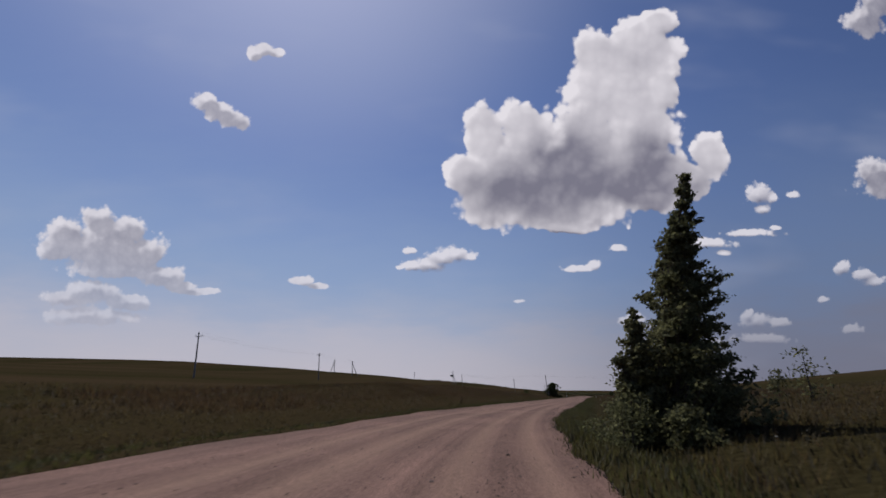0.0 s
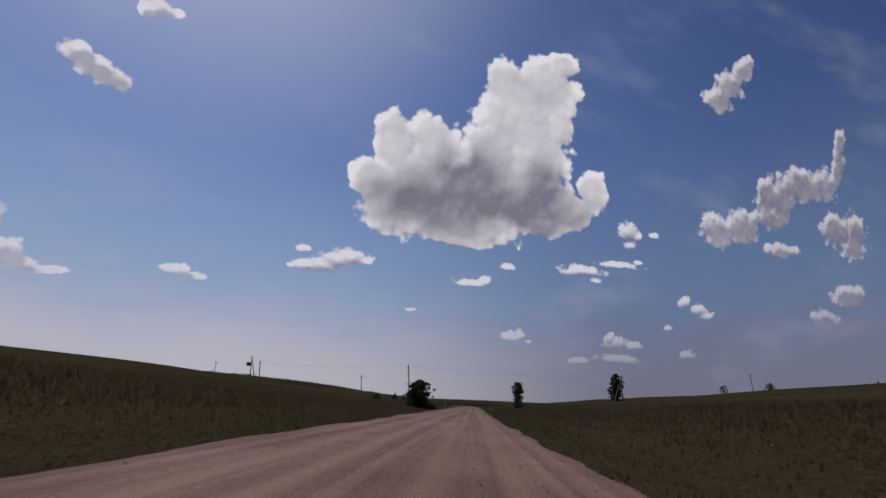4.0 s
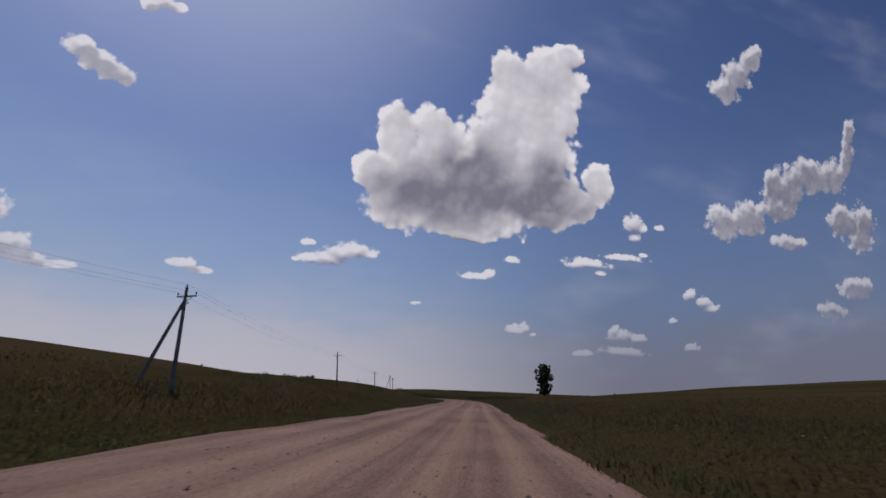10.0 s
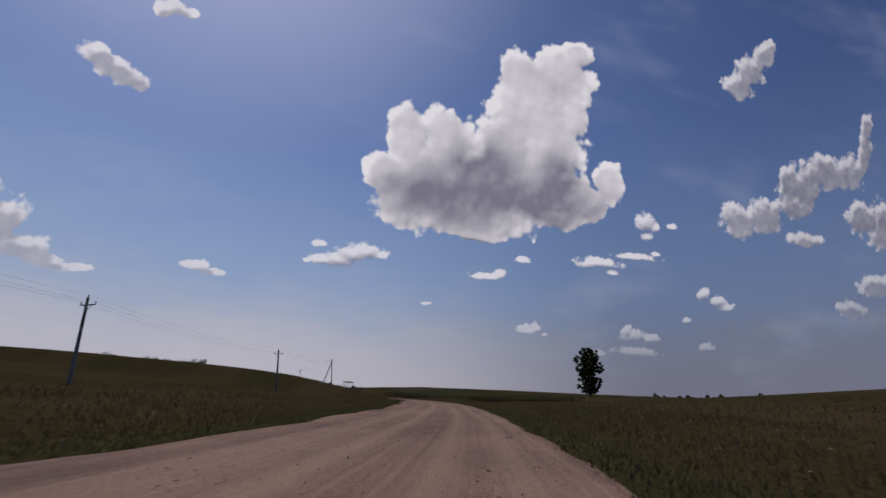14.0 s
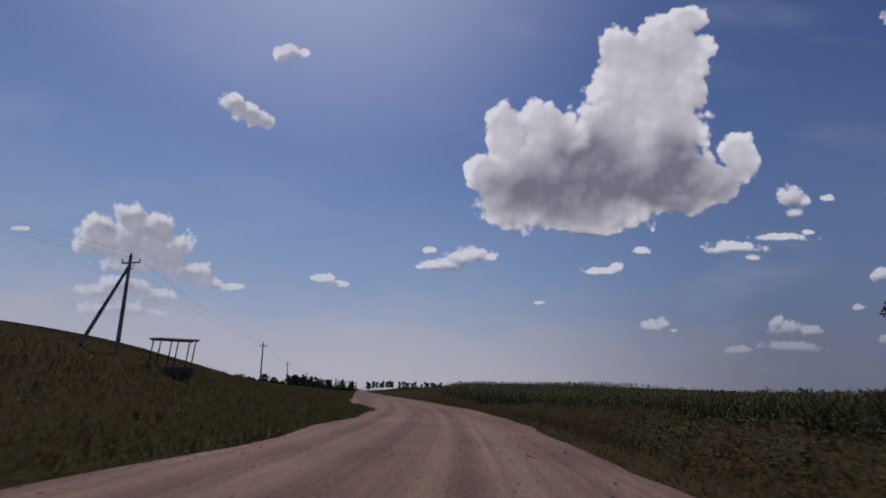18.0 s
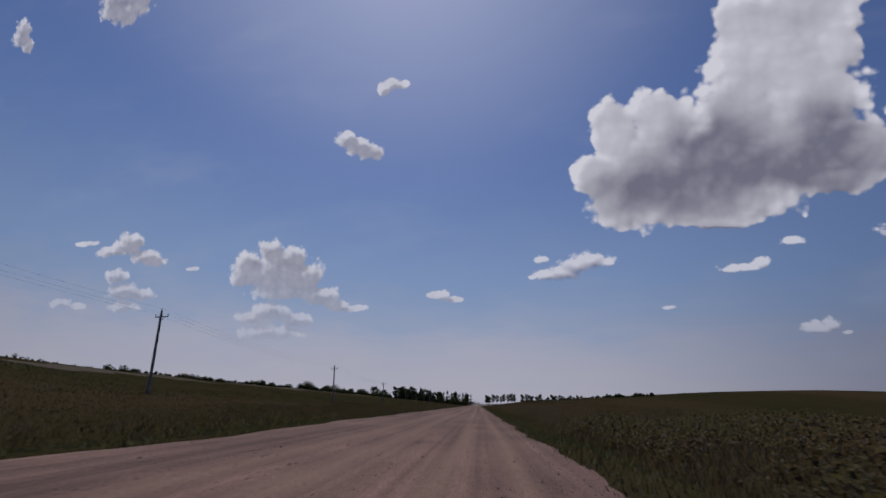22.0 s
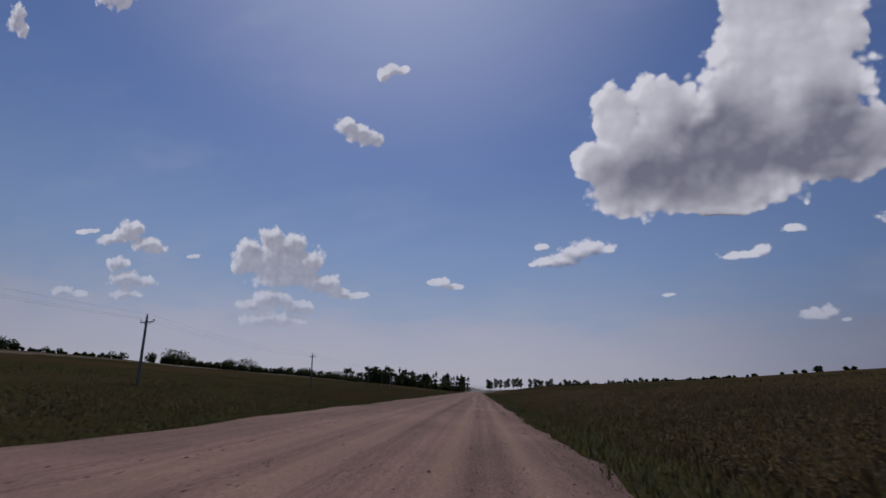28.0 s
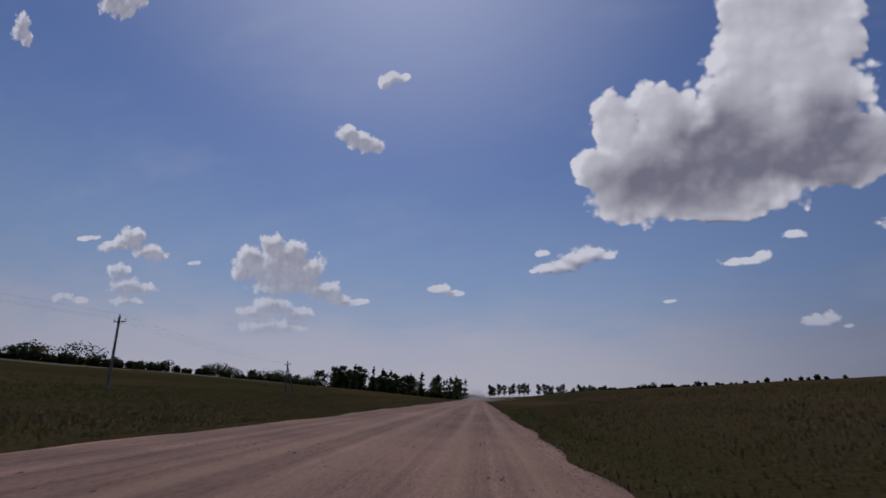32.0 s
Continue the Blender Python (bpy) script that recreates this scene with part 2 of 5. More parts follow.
# the light comes from behind and above: thin rims and the crowns of the heads are white, the thick heart and the base grey
thick = ramp_between(big_plain, 0.98, 0.46)
grey = num("MULTIPLY", ramp_between(shade, 1.55, 0.35), num("MULTIPLY_ADD", thick, 0.60, 0.02))
grey = num("MULTIPLY_ADD", thick, 0.24, grey)
grey = num("MULTIPLY_ADD", num("SUBTRACT", big_heads, sun_heads), num("MULTIPLY_ADD", thick, -1.08, 1.25), num("ADD", grey, 0.05))
grey = num("MULTIPLY_ADD", num("SUBTRACT", big, big_sun), num("MULTIPLY_ADD", thick, -0.34, 0.38), grey)
thin = ramp_between(small_sun, 1.12, 0.62)
grey_small = num("MULTIPLY_ADD", num("SUBTRACT", small, small_plain), 0.40, num("MULTIPLY_ADD", thin, 0.56, 0.04))
grey_vague = num("MULTIPLY_ADD", vague_side, 0.9, num("MULTIPLY_ADD", vague, -0.25, 0.60))
# clouds away from the sun are duller
where_to = sky_node("SeparateXYZ")
SL.new(plane, where_to.inputs[0])
grey_small = num("ADD", grey_small, ramp_between(where_to.outputs[0], 0.7, 1.3, 0.0, 0.26))
grey_small = num("ADD", num("MULTIPLY", grey_small, num("SUBTRACT", 1.0, in_vague)), num("MULTIPLY", grey_vague, in_vague))
grey = num("MULTIPLY_ADD", num("SUBTRACT", big, big_plain), num("MULTIPLY_ADD", thick, -0.28, 0.62), grey)
soft = num("MULTIPLY", num("SUBTRACT", fbm(bent, 7.0, 3.0, 0.5)["Fac"], 0.5), 0.22)
pick = num("GREATER_THAN", cover_small, cover_big)
grey = num("ADD", num("ADD", num("MULTIPLY", grey, num("SUBTRACT", 1.0, pick)), num("MULTIPLY", grey_small, pick)), soft, clamp=True)
cloud = mixed(grey, (0.74, 0.71, 0.76, 1), (0.185, 0.18, 0.235, 1))
air = sky_node("TexSky", sky_type="NISHITA", sun_disc=False, sun_elevation=radians(SUN_UP), sun_rotation=radians(-SUN_LEFT), dust_density=0.6, air_density=1.0, ozone_density=3.0)
clear = vec("MULTIPLY", air.outputs[0], (0.058, 0.0605, 0.0765))
# away from the sun the blue is deeper
clear = mixed(ramp_between(vec("DOT_PRODUCT", way, (-0.719, 0.695, 0.0)), 0.75, -0.25), clear, vec("MULTIPLY", clear, (0.66, 0.66, 0.72)))
# pale summer haze low over the land
sunward = ramp_between(vec("DOT_PRODUCT", way, (-0.719, 0.695, 0.0)), 0.40, 1.0)
haze = mixed(sunward, (0.165, 0.168, 0.225, 1), (0.49, 0.465, 0.525, 1))
edge = num("ADD", level.outputs[2], num("MULTIPLY", num("SUBTRACT", fbm(vec("MULTIPLY", plane, (1.0, 3.5, 1.0)), 3.0, 4.0, 0.6)["Fac"], 0.5), 0.14))
clear = mixed(ramp_between(edge, 0.58, 0.12, 0.0, 0.85), clear, mixed(sunward, (0.130, 0.180, 0.300, 1), (0.275, 0.358, 0.520, 1)))
clear = mixed(ramp_between(edge, 0.26, 0.0, 0.0, 0.93), clear, haze)
clear = mixed(ramp_between(edge, 0.15, 0.11, 0.0, 0.25), clear, haze)
# thin high veil
streaks = ramp_between(fbm(vec("MULTIPLY", plane, (1.0, 2.6, 1.0)), 2.2, 3.0, 0.55)["Fac"], 0.5, 0.85, 0.0, 0.22)
veiled = mixed(streaks, clear, (0.42, 0.44, 0.55, 1))
# the bright air round the sun
aureole = ramp_between(vec("DOT_PRODUCT", way, (-math.sin(radians(SUN_LEFT)) * math.cos(radians(SUN_UP)), math.cos(radians(SUN_LEFT)) * math.cos(radians(SUN_UP)), math.sin(radians(SUN_UP)))), 0.80, 1.02, 0.0, 0.30)
veiled = mixed(aureole, veiled, (0.55, 0.58, 0.72, 1))
seen = mixed(cover, veiled, cloud)
SL.new(seen, SN["Background"].inputs[0])
SN["Background"].inputs[1].default_value = 1.0


# ---- materials ----
def material(name, colour, rough=0.9, second=None, scale=3.0, fine=40.0, bump=0.3, depth=0.02, metal=0.0, vary=0.0, island=False, detail=5.0):
    """Base colour broken up at two scales, with fine relief. vary: change of value from piece to piece."""
    m = bpy.data.materials.new(name)
    m.use_nodes = True
    nt = m.node_tree
    b = nt.nodes["Principled BSDF"]
    b.inputs["Roughness"].default_value, b.inputs["Metallic"].default_value = rough, metal
    b.inputs["Specular IOR Level"].default_value = 0.12
    tc = nt.nodes.new("ShaderNodeNewGeometry")
    n1, n2 = nt.nodes.new("ShaderNodeTexNoise"), nt.nodes.new("ShaderNodeTexNoise")
    for n, s in ((n1, scale), (n2, fine)):
        n.inputs["Scale"].default_value, n.inputs["Detail"].default_value = s, detail
        nt.links.new(tc.outputs["Position"], n.inputs["Vector"])
    mix = nt.nodes.new("ShaderNodeMix")
    mix.data_type = "RGBA"
    second = second or tuple(c * 0.6 for c in colour)
    mix.inputs[6].default_value, mix.inputs[7].default_value = (*colour, 1), (*second, 1)
    ramp = nt.nodes.new("ShaderNodeMapRange")
    ramp.inputs[1].default_value, ramp.inputs[2].default_value = 0.35, 0.65
    nt.links.new(n1.outputs[0], ramp.inputs[0]), nt.links.new(ramp.outputs[0], mix.inputs[0])
    mul = nt.nodes.new("ShaderNodeMix")
    mul.data_type, mul.blend_type = "RGBA", "MULTIPLY"
    mul.inputs[0].default_value = 1.0
    tone = nt.nodes.new("ShaderNodeMapRange")
    tone.inputs[1].default_value, tone.inputs[2].default_value, tone.inputs[3].default_value, tone.inputs[4].default_value = 0.25, 0.75, 0.62, 1.38
    nt.links.new(n2.outputs[0], tone.inputs[0])
    nt.links.new(mix.outputs[2], mul.inputs[6]), nt.links.new(tone.outputs[0], mul.inputs[7])
    out = mul.outputs[2]
    if vary:
        if island:
            rnd = tc.outputs["Random Per Island"]
        else:
            rnd = nt.nodes.new("ShaderNodeObjectInfo").outputs["Random"]
        r2 = nt.nodes.new("ShaderNodeMapRange")
        r2.inputs[3].default_value, r2.inputs[4].default_value = 1 - vary, 1 + vary
        nt.links.new(rnd, r2.inputs[0])
        mul2 = nt.nodes.new("ShaderNodeMix")
        mul2.data_type, mul2.blend_type = "RGBA", "MULTIPLY"
        mul2.inputs[0].default_value = 1.0
        nt.links.new(out, mul2.inputs[6]), nt.links.new(r2.outputs[0], mul2.inputs[7])
        out = mul2.outputs[2]
    nt.links.new(out, b.inputs["Base Color"])
    if bump:
        bp = nt.nodes.new("ShaderNodeBump")
        bp.inputs["Strength"].default_value, bp.inputs["Distance"].default_value = bump, depth
        nt.links.new(n2.outputs[0], bp.inputs["Height"]), nt.links.new(bp.outputs[0], b.inputs["Normal"])
    return m


def leafy(name, colour, second, scale=0.4, vary=0.45, through_light=0.35, turf=False):
    """Leaves and blades: a little light passes through them, and each differs in tone."""
    m = material(name, colour, 0.65, second, scale, 6.0, bump=0, vary=vary, island=True, detail=2.0)
    nt = m.node_tree
    b = nt.nodes["Principled BSDF"]
    b.inputs["Specular IOR Level"].default_value = 0.08
    if turf:
        # blades too thin to shade one by one: they take the light of the sward they stand in
        up = nt.nodes.new("ShaderNodeCombineXYZ")
        up.inputs[2].default_value = 1.0
        nt.links.new(up.outputs[0], b.inputs["Normal"])
    tr, add = nt.nodes.new("ShaderNodeBsdfTranslucent"), nt.nodes.new("ShaderNodeMixShader")
    add.inputs[0].default_value = through_light
    nt.links.new(b.inputs["Base Color"].links[0].from_socket, tr.inputs[0])
    nt.links.new(b.outputs[0], add.inputs[1]), nt.links.new(tr.outputs[0], add.inputs[2])
    nt.links.new(add.outputs[0], nt.nodes["Material Output"].inputs[0])
    return m


def add_bands(m, tan):
    """Long strips of drier growth that run with the road."""
    nt = m.node_tree
    b = nt.nodes["Principled BSDF"]
    base = b.inputs["Base Color"].links[0].from_socket
    uv, mp, n, r, mix = nt.nodes.new("ShaderNodeUVMap"), nt.nodes.new("ShaderNodeMapping"), nt.nodes.new("ShaderNodeTexNoise"), nt.nodes.new("ShaderNodeMapRange"), nt.nodes.new("ShaderNodeMix")
    uv.uv_map = "along"
    mp.inputs["Scale"].default_value = (0.06, 0.006, 1.0)
    n.inputs["Scale"].default_value, n.inputs["Detail"].default_value = 1.0, 3.0
    for i, v in enumerate((0.42, 0.64, 0.0, 0.85)):
        r.inputs[i + 1].default_value = v
    mix.data_type = "RGBA"
    mix.inputs[7].default_value = (*tan, 1)
    nt.links.new(uv.outputs[0], mp.inputs[0]), nt.links.new(mp.outputs[0], n.inputs["Vector"]), nt.links.new(n.outputs[0], r.inputs[0])
    nt.links.new(r.outputs[0], mix.inputs[0]), nt.links.new(base, mix.inputs[6]), nt.links.new(mix.outputs[2], b.inputs["Base Color"])


M_FIELD = material("field_soil_and_grass", (0.037, 0.029, 0.014), 0.95, (0.030, 0.027, 0.012), 0.05, 4.5, 0.7, 0.10)
M_FIELD.node_tree.nodes["Principled BSDF"].inputs["Specular IOR Level"].default_value = 0.0
add_bands(M_FIELD, (0.055, 0.038, 0.022))
M_GRAVEL = material("gravel_road", (0.192, 0.115, 0.091), 0.95, (0.140, 0.085, 0.068), 0.22, 22.0, 0.6, 0.02)


def add_wheel_tracks(m):
    """Pale and dark streaks along the driving direction, and a speckle of stones; both follow the road's own map."""
    nt = m.node_tree
    b = nt.nodes["Principled BSDF"]
    base = b.inputs["Base Color"].links[0].from_socket
    uv = nt.nodes.new("ShaderNodeUVMap")
    uv.uv_map = "along"
    for scale, low, high in (((1.5, 0.012, 1.0), 0.78, 1.28), ((5.0, 0.03, 1.0), 0.87, 1.15), ((0.25, 0.05, 1.0), 0.84, 1.16)):
        mp, n, r, mul = nt.nodes.new("ShaderNodeMapping"), nt.nodes.new("ShaderNodeTexNoise"), nt.nodes.new("ShaderNodeMapRange"), nt.nodes.new("ShaderNodeMix")
        mp.inputs["Scale"].default_value = scale
        n.inputs["Scale"].default_value, n.inputs["Detail"].default_value = 1.0, 3.0
        for i, v in enumerate((0.3, 0.7, low, high)):
            r.inputs[i + 1].default_value = v
        mul.data_type, mul.blend_type = "RGBA", "MULTIPLY"
        mul.inputs[0].default_value = 1.0
        nt.links.new(uv.outputs[0], mp.inputs[0]), nt.links.new(mp.outputs[0], n.inputs["Vector"]), nt.links.new(n.outputs[0], r.inputs[0])
        nt.links.new(base, mul.inputs[6]), nt.links.new(r.outputs[0], mul.inputs[7])
        base = mul.outputs[2]
    # the lines where wheels run are swept pale and smooth
    sep = nt.nodes.new("ShaderNodeSeparateXYZ")
    nt.links.new(uv.outputs[0], sep.inputs[0])
    sway, wob = nt.nodes.new("ShaderNodeTexNoise"), nt.nodes.new("ShaderNodeMapping")
    wob.inputs["Scale"].default_value = (0.0, 0.03, 1.0)
    sway.inputs["Scale"].default_value, sway.inputs["Detail"].default_value = 1.0, 1.0
    nt.links.new(uv.outputs[0], wob.inputs[0]), nt.links.new(wob.outputs[0], sway.inputs["Vector"])

    def calc(op, a, b):
        n = nt.nodes.new("ShaderNodeMath")
        n.operation = op
        for k, v in enumerate((a, b)):
            if isinstance(v, bpy.types.NodeSocket):
                nt.links.new(v, n.inputs[k])
            else:
                n.inputs[k].default_value = v
        return n.outputs[0]

    across = calc("ADD", sep.outputs[0], calc("MULTIPLY", calc("SUBTRACT", sway.outputs[0], 0.5), 1.2))
    swept = None
    for c, half in ((-0.75, 0.34), (0.85, 0.34), (-3.2, 0.5), (-5.0, 0.45)):
        d = calc("DIVIDE", calc("SUBTRACT", across, c), half)
        g = calc("POWER", 2.718, calc("MULTIPLY", calc("MULTIPLY", d, d), -1.0))
        swept = g if swept is None else calc("MAXIMUM", swept, g)
    pale = nt.nodes.new("ShaderNodeMix")
    pale.data_type = "RGBA"
    pale.inputs[7].default_value = (0.260, 0.166, 0.122, 1)
    nt.links.new(calc("MULTIPLY", swept, 0.55), pale.inputs[0]), nt.links.new(base, pale.inputs[6])
    base = pale.outputs[2]
    vor, r, mix = nt.nodes.new("ShaderNodeTexVoronoi"), nt.nodes.new("ShaderNodeMapRange"), nt.nodes.new("ShaderNodeMix")
    vor.inputs["Scale"].default_value = 30.0
    nt.links.new(uv.outputs[0], vor.inputs["Vector"])
    for i, v in enumerate((0.0, 1.0, 0.72, 1.3)):
        r.inputs[i + 1].default_value = v
    mix.data_type, mix.blend_type = "RGBA", "MULTIPLY"
    mix.inputs[0].default_value = 1.0
    nt.links.new(vor.outputs["Color"], r.inputs[0]), nt.links.new(base, mix.inputs[6]), nt.links.new(r.outputs[0], mix.inputs[7])
    nt.links.new(mix.outputs[2], b.inputs["Base Color"])


add_wheel_tracks(M_GRAVEL)
M_STONE = material("road_stone", (0.11, 0.08, 0.07), 0.9, (0.05, 0.04, 0.037), 4.0, 60.0, 0.3, 0.01, vary=0.5, island=True)
M_TRACK = material("bare_earth", (0.085, 0.060, 0.042), 0.95, (0.052, 0.040, 0.026), 0.5, 9.0, 0.5, 0.04)
M_PLOUGHED = material("ploughed_red_soil", (0.040, 0.024, 0.017), 0.95, (0.029, 0.020, 0.013), 0.12, 2.0, 0.5, 0.06)
M_PLOUGHED.node_tree.nodes["Principled BSDF"].inputs["Specular IOR Level"].default_value = 0.0
M_STUBBLE = material("cut_stubble", (0.082, 0.058, 0.033), 0.95, (0.060, 0.045, 0.026), 0.2, 3.0, 0.5, 0.05)
M_GRASS = leafy("meadow_grass", (0.078, 0.056, 0.027), (0.060, 0.053, 0.021), 0.07, vary=0.16, through_light=0.15, turf=True)
M_VERGE = leafy("verge_grass_blade", (0.057, 0.061, 0.023), (0.067, 0.061, 0.025), 0.3, vary=0.25, through_light=0.2, turf=True)
M_DUST = leafy("road_dust", (0.55, 0.50, 0.47), (0.50, 0.46, 0.43), 0.2, vary=0.1, through_light=0.5)
M_FLOWER = material("flower_head", (0.42, 0.40, 0.34), 0.8, (0.3, 0.28, 0.2), 5.0, 40.0, 0.0)
M_DRY = leafy("dry_grass", (0.082, 0.051, 0.028), (0.063, 0.043, 0.022), 0.06, vary=0.16, through_light=0.15, turf=True)
M_CORN = leafy("maize_leaf", (0.040, 0.046, 0.017), (0.050, 0.046, 0.020), 0.5, vary=0.4, through_light=0.25)
M_LEAF = leafy("tree_leaf", (0.066, 0.076, 0.030), (0.050, 0.060, 0.022), 0.5)
M_POPLAR = leafy("pale_poplar_leaf", (0.150, 0.148, 0.076), (0.115, 0.118, 0.056), 0.5, through_light=0.55)
M_BARK = material("bark", (0.11, 0.085, 0.065), 0.95, (0.06, 0.05, 0.04), 3.0, 25.0, 0.8, 0.02)
M_POLE = material("weathered_concrete", (0.26, 0.25, 0.23), 0.9, (0.17, 0.165, 0.15), 1.5, 30.0, 0.3, 0.01)
M_WOODPOLE = material("tarred_timber", (0.10, 0.085, 0.07), 0.9, (0.06, 0.05, 0.045), 1.5, 30.0, 0.5, 0.01)
M_STEEL = material("galvanised_steel", (0.35, 0.35, 0.36), 0.5, (0.24, 0.24, 0.25), 5.0, 40.0, 0.1, 0.005, metal=0.7)
M_GLASS = material("insulator_porcelain", (0.45, 0.42, 0.38), 0.25, (0.3, 0.28, 0.25), 5.0, 40.0, 0.0)
M_WIRE = material("aluminium_wire", (0.16, 0.16, 0.16), 0.6, (0.11, 0.11, 0.11), 1.0, 9.0, 0.0, metal=0.5)
M_WHITE = material("white_paint", (0.72, 0.71, 0.68), 0.6, (0.5, 0.48, 0.44), 3.0, 50.0, 0.1, 0.004)
M_BLACK = material("black_paint", (0.03, 0.03, 0.03), 0.6, (0.05, 0.045, 0.04), 4.0, 50.0, 0.1, 0.004)
M_SIGN_BACK = material("sign_back_grey", (0.13, 0.13, 0.14), 0.6, (0.09, 0.09, 0.09), 3.0, 30.0, 0.1, 0.004, metal=0.3)
M_BOARD = material("old_boards", (0.14, 0.12, 0.10), 0.9, (0.09, 0.08, 0.07), 1.5, 22.0, 0.5, 0.01, vary=0.25)

# ---- the lie of the land ----
# heading of the road, degrees to the left of +y, by metres along it
BEND_A = [(0, 13.1), (6, 11.8), (12, 9.84), (18, 7.66), (24, 5.67), (30, 4.04), (36, 2.88), (42, 2.0), (48, 1.21), (54, 0.5), (60, 0.08), (66, -0.1), (72, -0.06), (78, 0.0), (80, 0.0), (120, 0.0), (160, 0.0)]
BEND_B = [(200, 0.0), (240, 0.0), (280, 0.0), (320, 0.0), (332, 0.0), (344, 0.13), (356, 1.05), (368, 1.88), (380, 2.61), (392, 3.58), (404, 4.6), (416, 5.62), (428, 6.85), (440, 9.01), (452, 12.04), (464, 15.19), (476, 17.86), (488, 20.27), (500, 23.53), (512, 26.85), (524, 28.67), (536, 29.81), (548, 30.86), (560, 31.07), (572, 31.0), (584, 31.0), (596, 31.0)]
START = (5.57, 0.00)
_s, _a = zip(*(BEND_A + BEND_B))
SS = np.arange(-1600.0, 5200.0, 2.0)
HEAD = np.radians(np.interp(SS, _s, _a))
_step = np.stack([-np.sin(HEAD), np.cos(HEAD)], 1) * 2.0
_pos = np.cumsum(_step, 0) - _step
ROAD_LINE = _pos - _pos[800] + np.array(START)
FAR_SIDE = np.array([math.cos(radians(18)), math.sin(radians(18))])


def line(s):
    """Points of the driving line and the unit vectors to its right, by metres along it."""
    s = np.asarray(s, float)
    p = np.stack([np.interp(s, SS, ROAD_LINE[:, i]) for i in (0, 1)], -1)
    a = np.interp(s, SS, HEAD)
    return p, np.stack([np.cos(a), np.sin(a)], -1)


def plan(s, u):
    """World x, y of a place s metres along the road and u metres to its right."""
    p, n = line(s)
    u = np.asarray(u, float)
    near = np.clip(u, -100, 100)
    return p + n * near[..., None] + FAR_SIDE * (u - near)[..., None]


def smooth(x, a, b):
    t = np.clip((np.asarray(x, float) - a) / (b - a), 0, 1)
    return t * t * (3 - 2 * t)


def edge_left(s):
    return 8.2 + 1.6 * smooth(s, 380, 540) - 1.2 * smooth(s, 440, 475) * (1 - smooth(s, 500, 530)) - 2.6 * smooth(s, 460, 484) * (1 - smooth(s, 508, 534)) + 0.25 * np.sin(s * 0.21) + 0.2 * np.sin(s * 0.53 + 1)


def edge_right(s):
    return 2.02 + 0.5 * smooth(s, 15, 45) + 0.6 * smooth(s, 35, 55) * (1 - smooth(s, 105, 150)) + 0.6 * smooth(s, 430, 470) * (1 - smooth(s, 500, 530)) + 0.25 * smooth(s, 180, 230) - 0.4 * smooth(s, 560, 620) + 0.12 * np.sin(s * 0.33 + 2) + 0.1 * np.sin(s * 0.81)


def wavy(s, u):
    return (np.sin(s * 0.043 + u * 0.031) + np.sin(s * 0.11 - u * 0.083 + 1.3) * 0.5 + np.sin(s * 0.31 + u * 0.27 + 0.4) * 0.22 + np.sin(u * 0.63 - s * 0.37) * 0.16)


